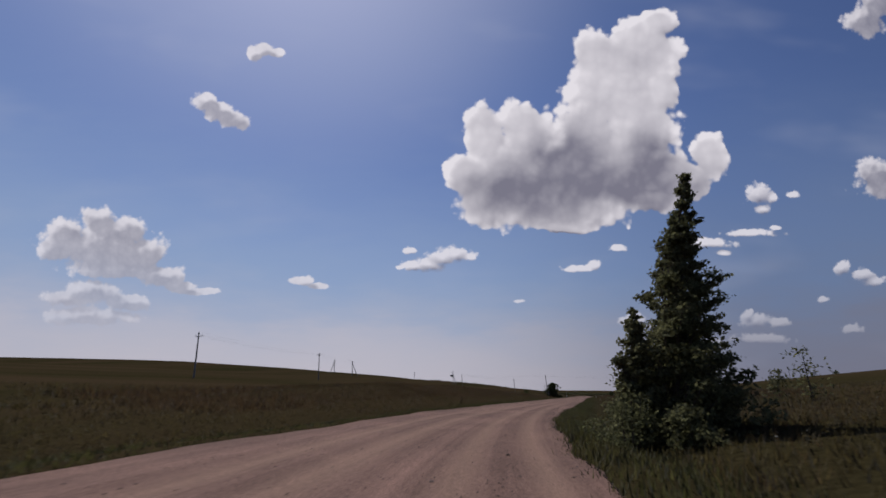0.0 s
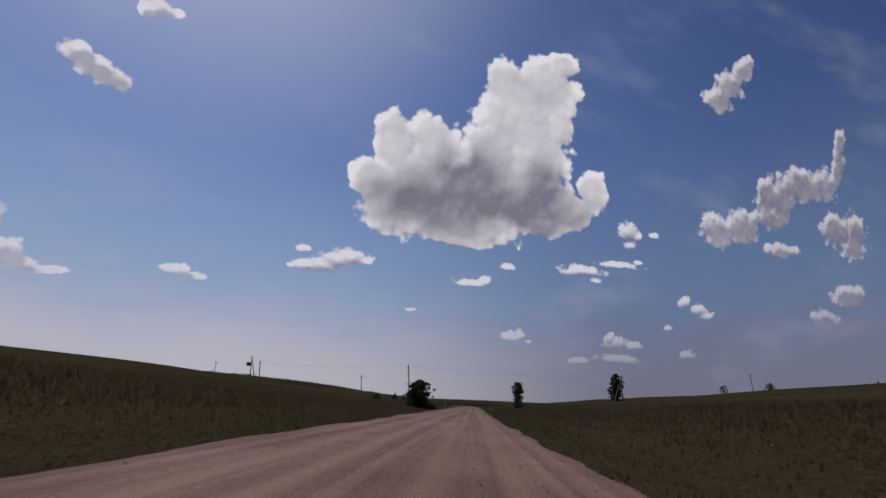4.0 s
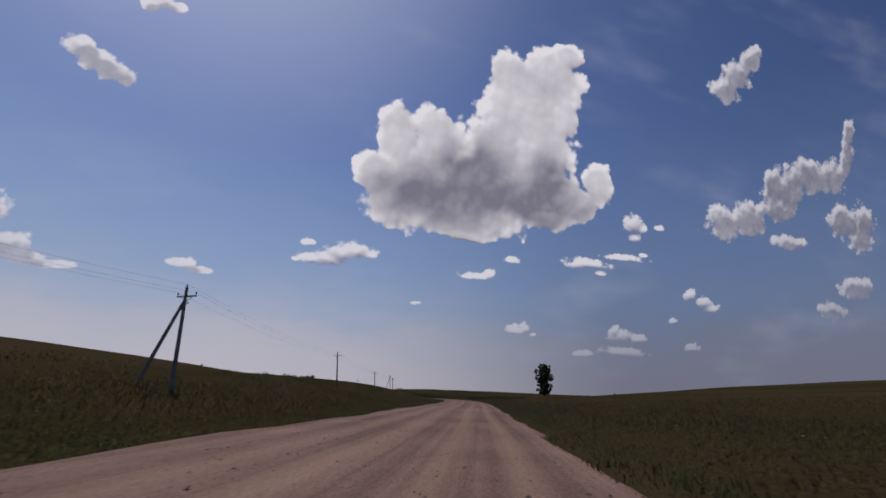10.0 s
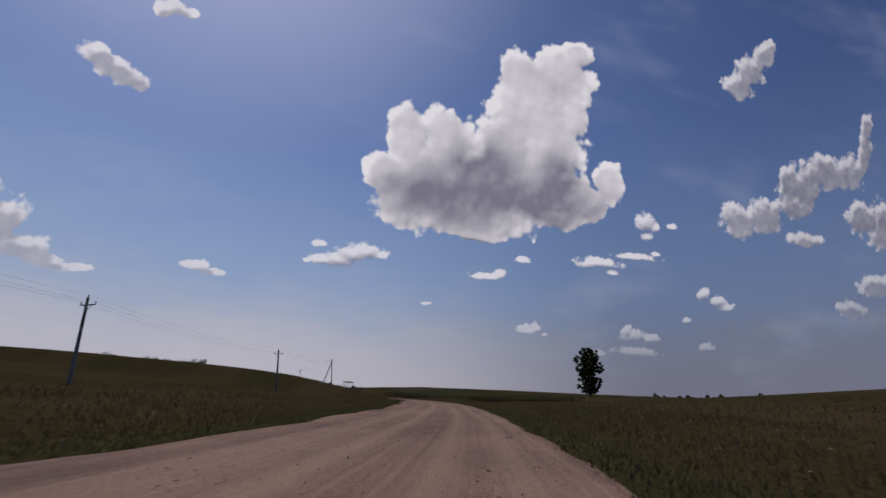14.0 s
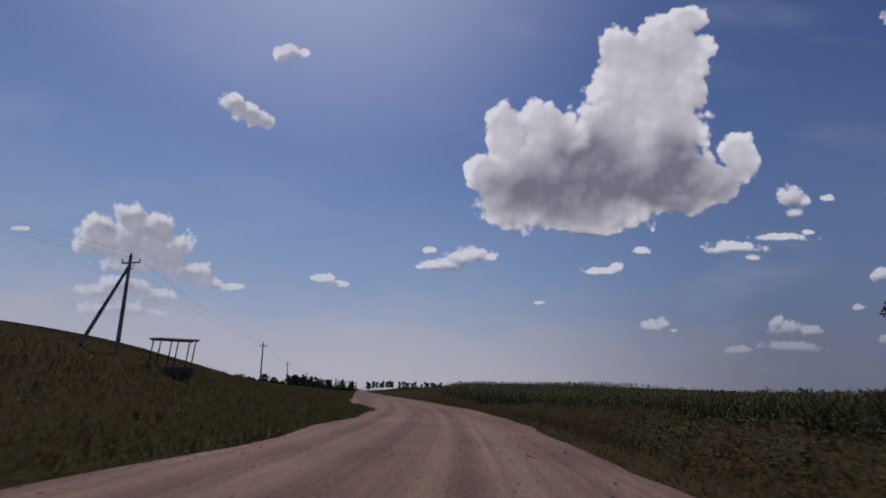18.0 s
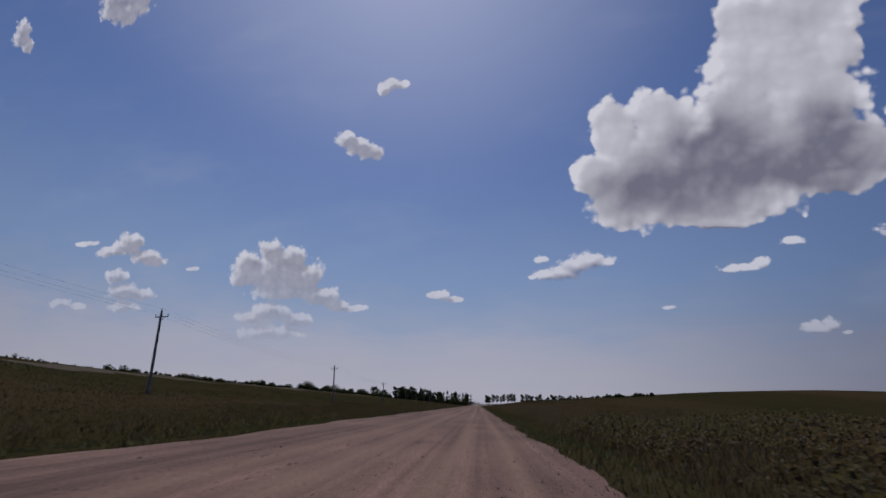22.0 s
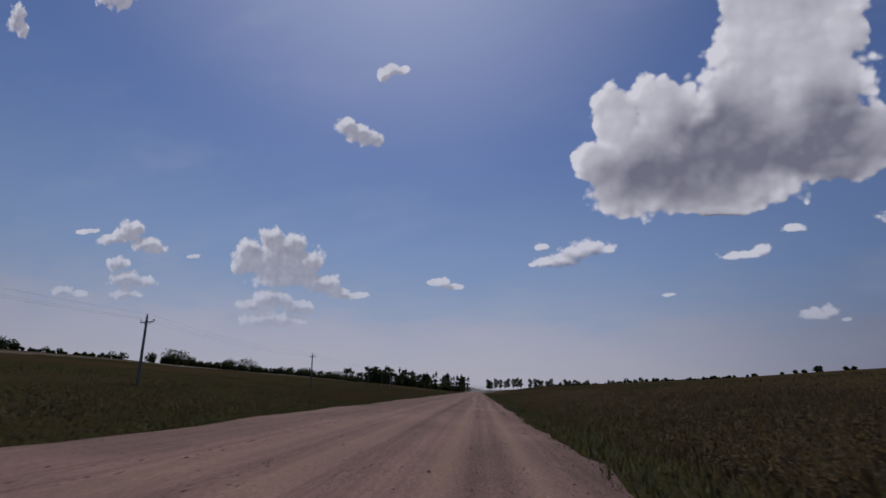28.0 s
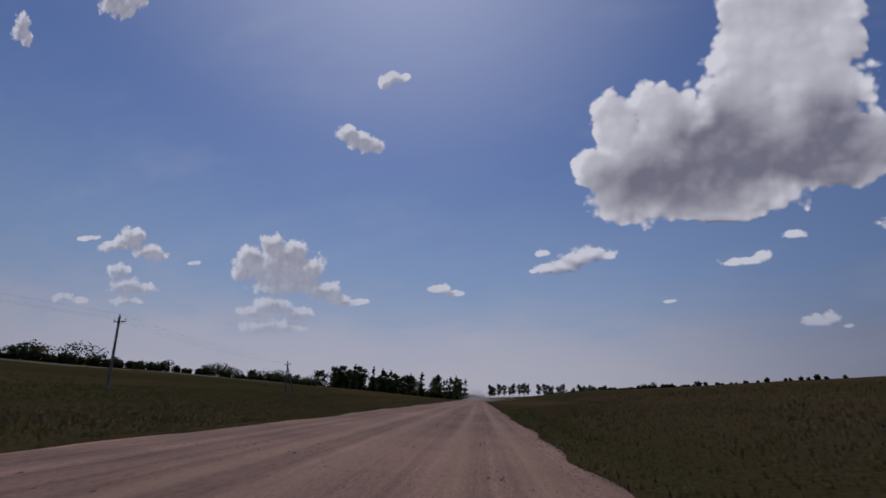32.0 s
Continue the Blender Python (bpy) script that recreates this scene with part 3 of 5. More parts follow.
def height(s, u):
    """Height of the ground: the road bed, shallow ditches, and fields that rise gently on both hands."""
    s, u = np.asarray(s, float), np.asarray(u, float)
    left = u < 0
    d = np.where(left, -u - edge_left(s), u - edge_right(s))
    slope = np.where(left, 0.10 - 0.022 * smooth(s, 270, 340) + 0.055 * smooth(s, 268, 292) * (1 - smooth(s, 330, 372)) + 0.012 * smooth(s, 110, 180) * (1 - smooth(s, 340, 420)) - 0.020 * (1 - smooth(s, 100, 170)) + 0.066 * smooth(s, 495, 530) * (1 - smooth(s, 590, 640)) + 0.140 * smooth(s, 450, 490) * (1 - smooth(s, 520, 565)) + 0.022 * smooth(s, 540, 600) * (1 - smooth(s, 640, 700)) - 0.025 * smooth(s, 960, 1150), 0.10 + 0.014 * (1 - smooth(s, 200, 280)) - 0.066 * smooth(s, 390, 490) + 0.125 * smooth(s, 610, 680) - 0.06 * smooth(s, 1050, 1300))
    flat_to = np.where(left, 3.0 + 8.0 * smooth(s, 480, 620), 5.0)
    rise = d - flat_to
    rise = 0.5 * (rise + np.sqrt(rise * rise + 16)) - 2.0 * np.exp(-np.clip(d, 0, 60) / 6)
    h = np.maximum(slope * rise, 0)
    top = 13.0 + np.where(left, 3.0 * smooth(s, 110, 180) * (1 - smooth(s, 340, 420)) - 3.0 * (1 - smooth(s, 100, 170)) + 1.0 * smooth(s, 470, 540) * (1 - smooth(s, 640, 720)) - 4.2 * smooth(s, 450, 490) * (1 - smooth(s, 530, 585)) - 2.0 * smooth(s, 300, 360) - 6.5 * smooth(s, 255, 290) * (1 - smooth(s, 335, 380)), 5 * (1 - smooth(s, 200, 280)) - 8.5 * smooth(s, 390, 490) + 2.5 * smooth(s, 610, 690) * (1 - smooth(s, 1000, 1200)))
    h = h / (1 + (h / top) ** 4) ** 0.25
    bank = 1.7 * np.where(left, np.exp(-((d - 12) / 6) ** 2) * smooth(s, 15, 60) * (1 - smooth(s, 115, 175)), 0)
    bank = bank + 1.0 * np.where(left, 0, np.exp(-((d - 12) / 6) ** 2) * smooth(s, 35, 70) * (1 - smooth(s, 120, 170)))
    bank = bank + np.where(left, 0, 0.75 * smooth(d, 2.5, 5) * smooth(s, 515, 540) * (1 - smooth(s, 558, 564)) * (1 - smooth(d, 40, 60)))
    ditch = -0.28 * np.exp(-((d - 2.6) / 1.3) ** 2)
    out = h + bank + ditch + 0.10 * wavy(s, u) * smooth(d, 1.5, 8) + 0.35 * wavy(s * 0.3, u * 0.3) * smooth(d, 15, 60)
    bed = -0.16 + 0.17 * smooth(d, -0.7, 0.35) + 0.05 * np.sin(s * 1.7) * np.exp(-(d / 0.7) ** 2) + 0.03 * np.sin(s * 4.1 + u) * np.exp(-(d / 0.7) ** 2)
    return np.where(d > 0.35, out * smooth(d, 0.35, 2.0) + 0.01, bed)


def place(s, u, turn=0.0, sink=0.0):
    """A pose that stands on the ground, facing along the road, turned by so many degrees to the left."""
    (x, y), a = plan(s, u), math.degrees(float(np.interp(s, SS, HEAD)))
    return pose(float(x), float(y), float(height(s, u)) - sink, 0, 0, a + turn)


def sheet(name, rows, cols, heights, mat):
    """A grid of quads over s-rows and u-columns (cols gives one u per row and column)."""
    nr, nc = cols.shape
    xy = plan(np.repeat(rows[:, None], nc, 1), cols)
    v = np.concatenate([xy, heights[..., None]], -1).reshape(-1, 3)
    i = (np.arange(nr - 1)[:, None] * nc + np.arange(nc - 1)[None]).ravel()
    f = np.stack([i, i + 1, i + nc + 1, i + nc], 1)
    me = bpy.data.meshes.new(name)
    me.vertices.add(len(v)), me.vertices.foreach_set("co", v.astype(np.float32).ravel())
    me.loops.add(f.size), me.loops.foreach_set("vertex_index", f.astype(np.int32).ravel())
    me.polygons.add(len(f)), me.polygons.foreach_set("loop_start", np.arange(0, f.size, 4, dtype=np.int32))
    me.polygons.foreach_set("use_smooth", np.ones(len(f), bool))
    me.update(calc_edges=True)
    along = np.stack([cols, np.repeat(rows[:, None], nc, 1)], -1).reshape(-1, 2)
    me.uv_layers.new(name="along").data.foreach_set("uv", along[f.ravel()].astype(np.float32).ravel())
    me.materials.append(mat)
    return new(name, me)


rows = np.concatenate([np.arange(-1500, -60, 40.0), np.arange(-60, 980, 2.0), np.arange(980, 1700, 12.0), np.arange(1700, 4900, 80.0)])
side = np.concatenate([np.arange(0, 16, 0.6), np.arange(16, 40, 1.6), np.arange(40, 120, 5.0), np.arange(120, 400, 20.0), np.array([400, 480, 600, 800, 1100, 1500, 2100, 2900, 3900])])
cols_u = np.concatenate([-side[::-1], side[1:]])
cols = np.repeat(cols_u[None], len(rows), 0)
ground = sheet("ground", rows, cols, height(rows[:, None] + 0 * cols, cols), M_FIELD)
tagged(ground, "rolling meadow and fields of dry summer grass beside the road", "ground", kind="structure")

def road_height(s, u):
    """The gravel's surface: a low crown, wheel ruts, ridges of loose stone between them, and edges that fall away."""
    L, R = -(edge_left(s) + 0.5), edge_right(s) + 0.5
    q = (u - L) / (R - L) - 0.5
    ruts = sum(-0.022 * np.exp(-((u - c - 0.25 * np.sin(s * 0.017 + k)) / 0.32) ** 2) for k, c in enumerate((-0.75, 0.85, -3.3, -4.9)))
    loose = sum(0.02 * np.exp(-((u - c - 0.3 * np.sin(s * 0.023 + k)) / 0.28) ** 2) for k, c in enumerate((0.05, 1.6, -2.2, -4.1, -5.7)))
    return 0.05 * (1 - 4 * q * q) + ruts + loose - 0.14 * smooth(np.abs(q), 0.44, 0.5) + 0.008 * np.sin(s * 1.1 + u * 2.3) + 0.006 * np.sin(s * 2.7 - u * 3.1)


rows = np.concatenate([np.arange(-120, 900, 1.0), np.arange(900, 1500, 6.0), np.arange(1500, 3000, 50.0)])
across = np.linspace(0, 1, 34)
L, R = -(edge_left(rows) + 0.5), edge_right(rows) + 0.5
cols = L[:, None] + (R - L)[:, None] * across[None]
sg = rows[:, None] + 0 * cols
road = sheet("road", rows, cols, road_height(sg, cols), M_GRAVEL)
tagged(road, "wide unpaved road of pinkish brown packed gravel with wheel tracks", "road", kind="structure")


# ---- helpers for things ----
def thing(name, m, label, category, group=""):
    ob = new(name)
    ob.matrix_basis = m
    return tagged(ob, label, category, group)


def part(name, bm, mat, parent, label=""):
    me = bpy.data.meshes.new(name)
    bm.to_mesh(me)
    bm.free()
    me.materials.append(mat)
    ob = new(name, me)
    ob.parent = parent
    return tagged(ob, label) if label else ob


def rod(bm, a, b, r1, r2, sides=8):
    """A tapered round bar from a to b."""
    a, b = Vector(a), Vector(b)
    d = b - a
    m = Matrix.Translation((a + b) / 2) @ d.to_track_quat("Z", "Y").to_matrix().to_4x4()
    bmesh.ops.create_cone(bm, cap_ends=True, segments=sides, radius1=r1, radius2=r2, depth=d.length, matrix=m)
    return bm


def block(bm, size, at, bevel=0.01, m=Matrix()):
    """A bevelled block of the given size round a middle point."""
    got = bmesh.ops.create_cube(bm, size=1.0, matrix=m @ Matrix.Translation(at) @ Matrix.Diagonal((*size, 1)))
    edges = list({e for v in got["verts"] for e in v.link_edges})
    bmesh.ops.bevel(bm, geom=edges, offset=bevel, segments=1, affect="EDGES")
    return bm


def mesh_of(name, verts, faces, mat, flat=True):
    """A mesh from arrays of points and of triangles."""
    me = bpy.data.meshes.new(name)
    f = faces.astype(np.int32)
    me.vertices.add(len(verts)), me.vertices.foreach_set("co", verts.astype(np.float32).ravel())
    me.loops.add(f.size), me.loops.foreach_set("vertex_index", f.ravel())
    me.polygons.add(len(f)), me.polygons.foreach_set("loop_start", np.arange(0, f.size, f.shape[1], dtype=np.int32))
    me.update(calc_edges=True)
    me.materials.append(mat)
    return me


# ---- power lines ----
def insulator(parent, at):
    bm = bmesh.new()
    x, y, z = at
    rod(bm, (x, y, z), (x, y, z + 0.12), 0.015, 0.015, 6)
    rod(bm, (x, y, z + 0.08), (x, y, z + 0.15), 0.06, 0.045, 8)
    rod(bm, (x, y, z + 0.14), (x, y, z + 0.22), 0.045, 0.03, 8)
    return part("insulator", bm, M_GLASS, parent, "pale porcelain insulator")


def utility_pole(m, tall, label, timber=False, struts=(), arms=(0.55,), width=1.3, group="poles of the power line"):
    """A tapered pole with crossarms, insulators and leaning struts. struts: the feet of the struts, to the right and ahead."""
    pole = thing("utility_pole", m, label, "utility pole", group)
    mat = M_WOODPOLE if timber else M_POLE
    part("shaft", rod(bmesh.new(), (0, 0, -0.6), (0, 0, tall), 0.15, 0.095, 10), mat, pole)
    for fx, fy in struts:
        part("strut", rod(bmesh.new(), (fx, fy, -0.9), (0.05 * np.sign(fx), 0, tall - 0.9), 0.14, 0.10, 8), mat, pole, "leaning strut")
        bm = block(bmesh.new(), (0.42, 0.06, 0.06), (0, 0.13, tall - 1.0))
        part("clamp", bm, M_STEEL, pole)
    for k, down in enumerate(arms):
        w = width if k == 0 else width * 0.8
        arm = part("crossarm", block(bmesh.new(), (w, 0.09, 0.09), (0, 0.12, tall - down)), M_STEEL, pole, "steel crossarm")
        for side_x in (-0.46, 0.46):
            insulator(arm, (side_x * w, 0.12, tall - down + 0.04))
        bm = bmesh.new()
        for sx in (-1, 1):
            rod(bm, (sx * w * 0.3, 0.12, tall - down), (0, 0.1, tall - down - 0.4), 0.02, 0.02, 6)
        part("brace", bm, M_STEEL, pole)
    insulator(pole, (0, 0, tall - 0.02))
    return pole


PLAIN = "grey concrete utility pole with a steel crossarm in the meadow"
A_FRAME = "grey concrete utility pole propped by a leaning strut, in the meadow"
# places along the road and to its right, height, and the feet of the struts
LINE_AHEAD = [(249.6, -35.5, 6.6, ()), (286.4, -18.2, 6.4, ((-2.4, -0.6),)), (341.6, -25.3, 6.3, ()), (396.4, -28.6, 6.3, ()), (433.0, -26.3, 6.0, ()), (500.0, -22.8, 7.0, ((-2.9, -0.4),)), (556.8, -26.0, 7.8, ()), (610.7, -29.0, 7.4, ()), (662.2, -28.7, 6.9, ()), (711.0, -28.6, 6.3, ()), (767.4, -30.7, 6.2, ()), (816.4, -32.8, 6.4, ()), (873.3, -35.2, 7.0, ()), (917.0, -36.5, 5.6, ((1.6, 0.0),))]
LINE_BACK = [(57.9, -54.9, 7.2, ()), (113.1, -68.4, 7.4, ()), (160.3, -92.4, 5.0, ((-2.6, 0.3),)), (156.5, -82.2, 5.4, ((2.2, 0.3),))]
CROSSING = [(225.7, 37.7, 6.6, ((-2.6, -0.6),)), (207.9, -14.3, 9.0, ()), (225.0, -57.9, 5.4, ()), (236.0, -66.0, 6.8, ((1.5, 0.3),))]
tops = {}
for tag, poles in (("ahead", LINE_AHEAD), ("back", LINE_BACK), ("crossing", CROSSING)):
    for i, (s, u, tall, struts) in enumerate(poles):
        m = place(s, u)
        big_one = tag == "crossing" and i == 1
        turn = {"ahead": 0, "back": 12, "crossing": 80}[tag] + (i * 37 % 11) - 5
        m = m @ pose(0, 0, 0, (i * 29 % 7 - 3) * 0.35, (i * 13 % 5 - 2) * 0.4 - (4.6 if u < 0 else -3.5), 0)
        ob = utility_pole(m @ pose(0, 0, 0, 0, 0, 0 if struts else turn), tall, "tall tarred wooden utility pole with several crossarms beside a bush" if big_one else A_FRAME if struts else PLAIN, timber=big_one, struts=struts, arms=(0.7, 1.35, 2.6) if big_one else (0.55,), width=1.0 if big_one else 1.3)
        if big_one:
            bm = block(bmesh.new(), (2.0, 0.12, 0.12), (-0.9, 0.1, 4.9))
            part("switch_arm", bm, M_STEEL, ob, "long steel arm of a line switch")
            part("second_post", rod(bmesh.new(), (0.36, 0.1, -0.6), (0.26, 0.1, 7.2), 0.12, 0.09, 8), M_WOODPOLE, ob, "second tarred post beside the first")
            part("strut", rod(bmesh.new(), (1.7, 0.5, -0.9), (0.15, 0.1, 5.0), 0.13, 0.10, 8), M_WOODPOLE, ob, "leaning tarred strut")
            for z in (2.0, 3.4, 4.8, 6.0, 7.0):
                part("rung", block(bmesh.new(), (0.46, 0.07, 0.09), (0.16, 0.2, z), 0.01), M_WOODPOLE, ob)
            part("switch_rod", rod(bmesh.new(), (-1.5, 0.1, 1.2), (-1.5, 0.1, 4.9), 0.025, 0.025, 6), M_STEEL, ob)
        if tag == "crossing" and i == 3:
            bm = block(bmesh.new(), (1.1, 0.8, 1.0), (-0.75, 0, 4.4), 0.05)
            box = part("transformer", bm, M_SIGN_BACK, ob, "grey transformer tank on the pole")
            for k in range(4):
                part("cooling_fin", block(bmesh.new(), (0.06, 0.95, 0.7), (-1.1 + 0.24 * k, 0, 4.35)), M_SIGN_BACK, box)
        tops[tag, i] = (m @ Matrix.Translation((0, 0, tall)), tall)
# distant poles on the rising field
for s, u, tall in ((278, 100, 6.5), (300, -113, 6.0), (330, -150, 6.0), (1010, -60, 6.5), (1060, -85, 6.0)):
    utility_pole(place(s, u, 10), tall, "distant utility pole on the rising field")


def wire(a, b, sag, group):
    """A wire that hangs between two points."""
    n = 16
    a, b = Vector(a), Vector(b)
    bm = bmesh.new()
    d = (b - a).normalized()
    e1 = d.cross(Vector((0, 0, 1))).normalized() * 0.0045
    e2 = e1.cross(d)
    rings = []
    for k in range(n + 1):
        p = a.lerp(b, k / n) - Vector((0, 0, sag * 4 * (k / n) * (1 - k / n)))
        rings.append([bm.verts.new(p + e) for e in (e1, e2, -e1, -e2)])
    for r1, r2 in zip(rings, rings[1:]):
        for k in range(4):
            bm.faces.new((r1[k], r1[(k + 1) % 4], r2[(k + 1) % 4], r2[k]))
    bm.faces.new(rings[0][::-1]), bm.faces.new(rings[-1])
    me = bpy.data.meshes.new("wire")
    bm.to_mesh(me)
    bm.free()
    me.materials.append(M_WIRE)
    return tagged(new("wire", me), "thin grey overhead wire hung between two utility poles", "wire", group)


def span(a, b, sag=0.7, half=0.6):
    (ma, _), (mb, _) = tops[a], tops[b]
    d = (mb.translation - ma.translation).to_2d().normalized()
    across = Vector((d.y, -d.x, 0))
    for off, drop in ((-half, -0.32), (0, 0.2), (half, -0.32)):
        e = across * off + Vector((0, 0, drop))
        wire(ma.translation + e, mb.translation + e, sag, "wires of the power line")


for i in range(len(LINE_AHEAD) - 1):
    span(("ahead", i), ("ahead", i + 1))
span(("back", 0), ("back", 1)), span(("back", 1), ("back", 3))
span(("crossing", 0), ("crossing", 1), 0.9, 0.5), span(("crossing", 1), ("crossing", 2), 0.8, 0.5), span(("crossing", 2), ("ahead", 0), 0.6, 0.6)


# ---- road furniture ----
def plate(points, thick):
    """A flat plate, its outline in x and z, with rounded corners left to the points."""
    bm = bmesh.new()
    v = [bm.verts.new((x, -thick / 2, z)) for x, z in points]
    f = bm.faces.new(v)
    got = bmesh.ops.extrude_face_region(bm, geom=[f])
    bmesh.ops.translate(bm, verts=[e for e in got["geom"] if isinstance(e, bmesh.types.BMVert)], vec=(0, thick, 0))
    bmesh.ops.recalc_face_normals(bm, faces=bm.faces)
    return bm


def rounded(points, r, n=4):
    out = []
    for i, p in enumerate(points):
        p, a, b = Vector(p), Vector(points[i - 1]), Vector(points[(i + 1) % len(points)])
        p1, p2 = p + (a - p).normalized() * r, p + (b - p).normalized() * r
        for k in range(n + 1):
            t = k / n
            out.append(tuple(p1 * (1 - t) ** 2 + p * 2 * t * (1 - t) + p2 * t * t))
    return out


def road_sign(m, shape, label, low):
    sign = thing("road_sign", m, label, "road sign")
    part("post", rod(bmesh.new(), (0, 0.05, -0.5), (0, 0.05, low + 0.5), 0.035, 0.035, 10), M_STEEL, sign, "grey steel post")
    if shape == "triangle":
        outline = [(-0.45, low), (0.45, low), (0, low + 0.78)]
    else:
        outline = [(-0.17, low + 0.22), (0.17, low + 0.22), (0.17, low + 0.52), (-0.17, low + 0.52)]
    board = part("board", plate(rounded(outline, 0.08 if shape == "triangle" else 0.03), 0.02), M_SIGN_BACK, sign, "bare grey back of the sign board")
    for z in (low + 0.26, low + 0.44):
        part("bracket", block(bmesh.new(), (0.2, 0.03, 0.04), (0, 0.03, z), 0.006), M_STEEL, board)
    return sign


road_sign(place(160.6, -9.6, 4), "triangle", "triangular warning sign on a steel post, seen from its dark back", 1.75)
road_sign(place(260.8, -9.6, -6), "square", "small square marker sign on a steel post beside the road", 2.0)


def delineator(m):
    post = thing("marker_post", m, "white roadside marker post with a black band near its top", "marker post", "marker posts at the culvert")
    part("body", block(bmesh.new(), (0.12, 0.09, 1.6), (0, 0, 0.40), 0.02), M_WHITE, post)
    part("band", block(bmesh.new(), (0.126, 0.096, 0.36), (0, 0, 0.88), 0.02), M_BLACK, post, "black painted band")
    part("reflector", block(bmesh.new(), (0.05, 0.012, 0.18), (0, -0.050, 0.88), 0.003), M_WHITE, post, "small pale reflector")
    return post


first = delineator(place(252.0, 5.6, 0))
copy_thing(first, place(255.4, 5.0, -4) @ pose(0, 0, 0, -1.0, 1.5, 0))
copy_thing(first, place(254.6, -9.3, 3) @ pose(0, 0, 0, 1.5, 2.0, 0))
copy_thing(first, place(259.2, -9.3, -2) @ pose(0, 0, 0, -1.0, -1.5, 0))


# ---- cattle shelter in the pasture ----
def shelter(m):
    sh = thing("field_shelter", m, "open wooden shelter with a flat board roof in the pasture", "shelter")
    for x in (-1.7, 0.0, 1.7):
        for y, top in ((-1.1, 2.15), (1.1, 2.35)):
            part("post", rod(bmesh.new(), (x, y, -0.4), (x, y, top), 0.07, 0.06, 8), M_WOODPOLE, sh)
    for y, z in ((-1.1, 2.18), (1.1, 2.38)):
        part("beam", block(bmesh.new(), (4.0, 0.1, 0.14), (0, y, z), 0.015), M_BOARD, sh)
    tilt = Matrix.Translation((0, 0, 2.36)) @ Matrix.Rotation(math.atan2(0.2, 2.2), 4, "X")
    board = None
    for k in range(14):
        if board is None:
            board = part("board", block(bmesh.new(), (0.29, 3.0, 0.03), (0, 0, 0), 0.006), M_BOARD, sh)
            b = board
        else:
            b = new("board", board.data)
            b.parent = sh
        b.matrix_basis = tilt @ pose(-2.0 + 0.305 * k, 0.03 * math.sin(k * 2.1), 0.006 * (k % 2), 0, 0, 0.5 * math.sin(k))
    return sh


shelter(place(498.6, -18.4, 12, 0.1) @ Matrix.Diagonal((0.62, 0.62, 0.9, 1)))


def trough(m):
    t = thing("water_trough", m, "low weathered timber water trough in the grass", "trough")
    for x in (-0.32, 0.32):
        part("side_board", block(bmesh.new(), (0.05, 1.6, 0.4), (x, 0, 0.4), 0.01), M_BOARD, t)
    for y in (-0.78, 0.78):
        part("end_board", block(bmesh.new(), (0.6, 0.05, 0.4), (0, y, 0.4), 0.01), M_BOARD, t)
    part("bottom_board", block(bmesh.new(), (0.6, 1.5, 0.05), (0, 0, 0.24), 0.01), M_BOARD, t)
    for y in (-0.55, 0.55):
        part("foot", block(bmesh.new(), (0.8, 0.1, 0.3), (0, y, 0.08), 0.01), M_BOARD, t)
    return t


trough(place(494.6, -15.9, 70))


# ---- bare ground ----
def ground_strip(name, s0, s1, u0, u1, mat, label, step=0.8, lift=0.05, fray=0.5, kind="structure"):
    """A patch of bare ground laid over the meadow, with frayed edges."""
    r = np.arange(s0, s1 + step, step)
    c = np.linspace(0, 1, max(4, int(abs(u1 - u0) / step)))
    a = u0 + fray * np.sin(r * 0.9) + fray * 0.6 * np.sin(r * 2.3 + 1)
    b = u1 + fray * np.sin(r * 0.7 + 2) + fray * 0.6 * np.sin(r * 1.9)
    cu = a[:, None] + (b - a)[:, None] * c[None]
    sg = r[:, None] + 0 * cu
    edge = np.minimum(np.minimum(c, 1 - c)[None], (np.minimum(np.arange(len(r)), np.arange(len(r))[::-1]) / len(r))[:, None])
    z = height(sg, cu) + lift * smooth(edge, 0, 0.08) - 0.03
    return tagged(sheet(name, sg[:, 0], cu, z, mat), label, "ground", kind=kind)


ground_strip("side_track_1", 237.8, 241.0, 2.4, 13, M_TRACK, "sandy side track leaving the road between grass")
ground_strip("side_track_2", 565.0, 570.5, 2.2, 40, M_TRACK, "dusty field track of trodden earth beside the maize")
ground_strip("side_track_3", 815.8, 818.2, 1.6, 2.7, M_TRACK, "sandy side track leaving the road between grass")
ground_strip("ploughed_field", 505, 588, -62, -17, M_PLOUGHED, "strip of bare reddish ploughed soil beside the road", step=2.0, lift=0.10, fray=1.5)


ground_strip("stubble_field_1", 600, 690, -78, -62, M_STUBBLE, "pale strip of cut stubble across the field", step=3.0, lift=0.10, fray=2.0)
ground_strip("stubble_field_2", 690, 1110, -112, -96, M_STUBBLE, "pale strip of cut stubble below the far trees", step=4.0, lift=0.12, fray=2.0)


# ---- trees ----
def leaf_cloud(points, size, rng, droop=0.0):
    """Rhombic leaves, turned at random, at the given points."""
    n = len(points)
    a = rng.normal(size=(n, 3))
    a /= np.linalg.norm(a, axis=1)[:, None]
    b = np.cross(a, rng.normal(size=(n, 3)))
    b /= np.linalg.norm(b, axis=1)[:, None]
    k = size * rng.uniform(0.6, 1.4, n)[:, None]
    a, b = a * k, b * k * 0.55
    a[:, 2] -= droop * k[:, 0]
    v = np.stack([points - a, points + b, points + a, points - b], 1).reshape(-1, 3)
    i = np.arange(n)[:, None] * 4
    return v, np.concatenate([i + [0, 1, 2], i + [0, 2, 3]])


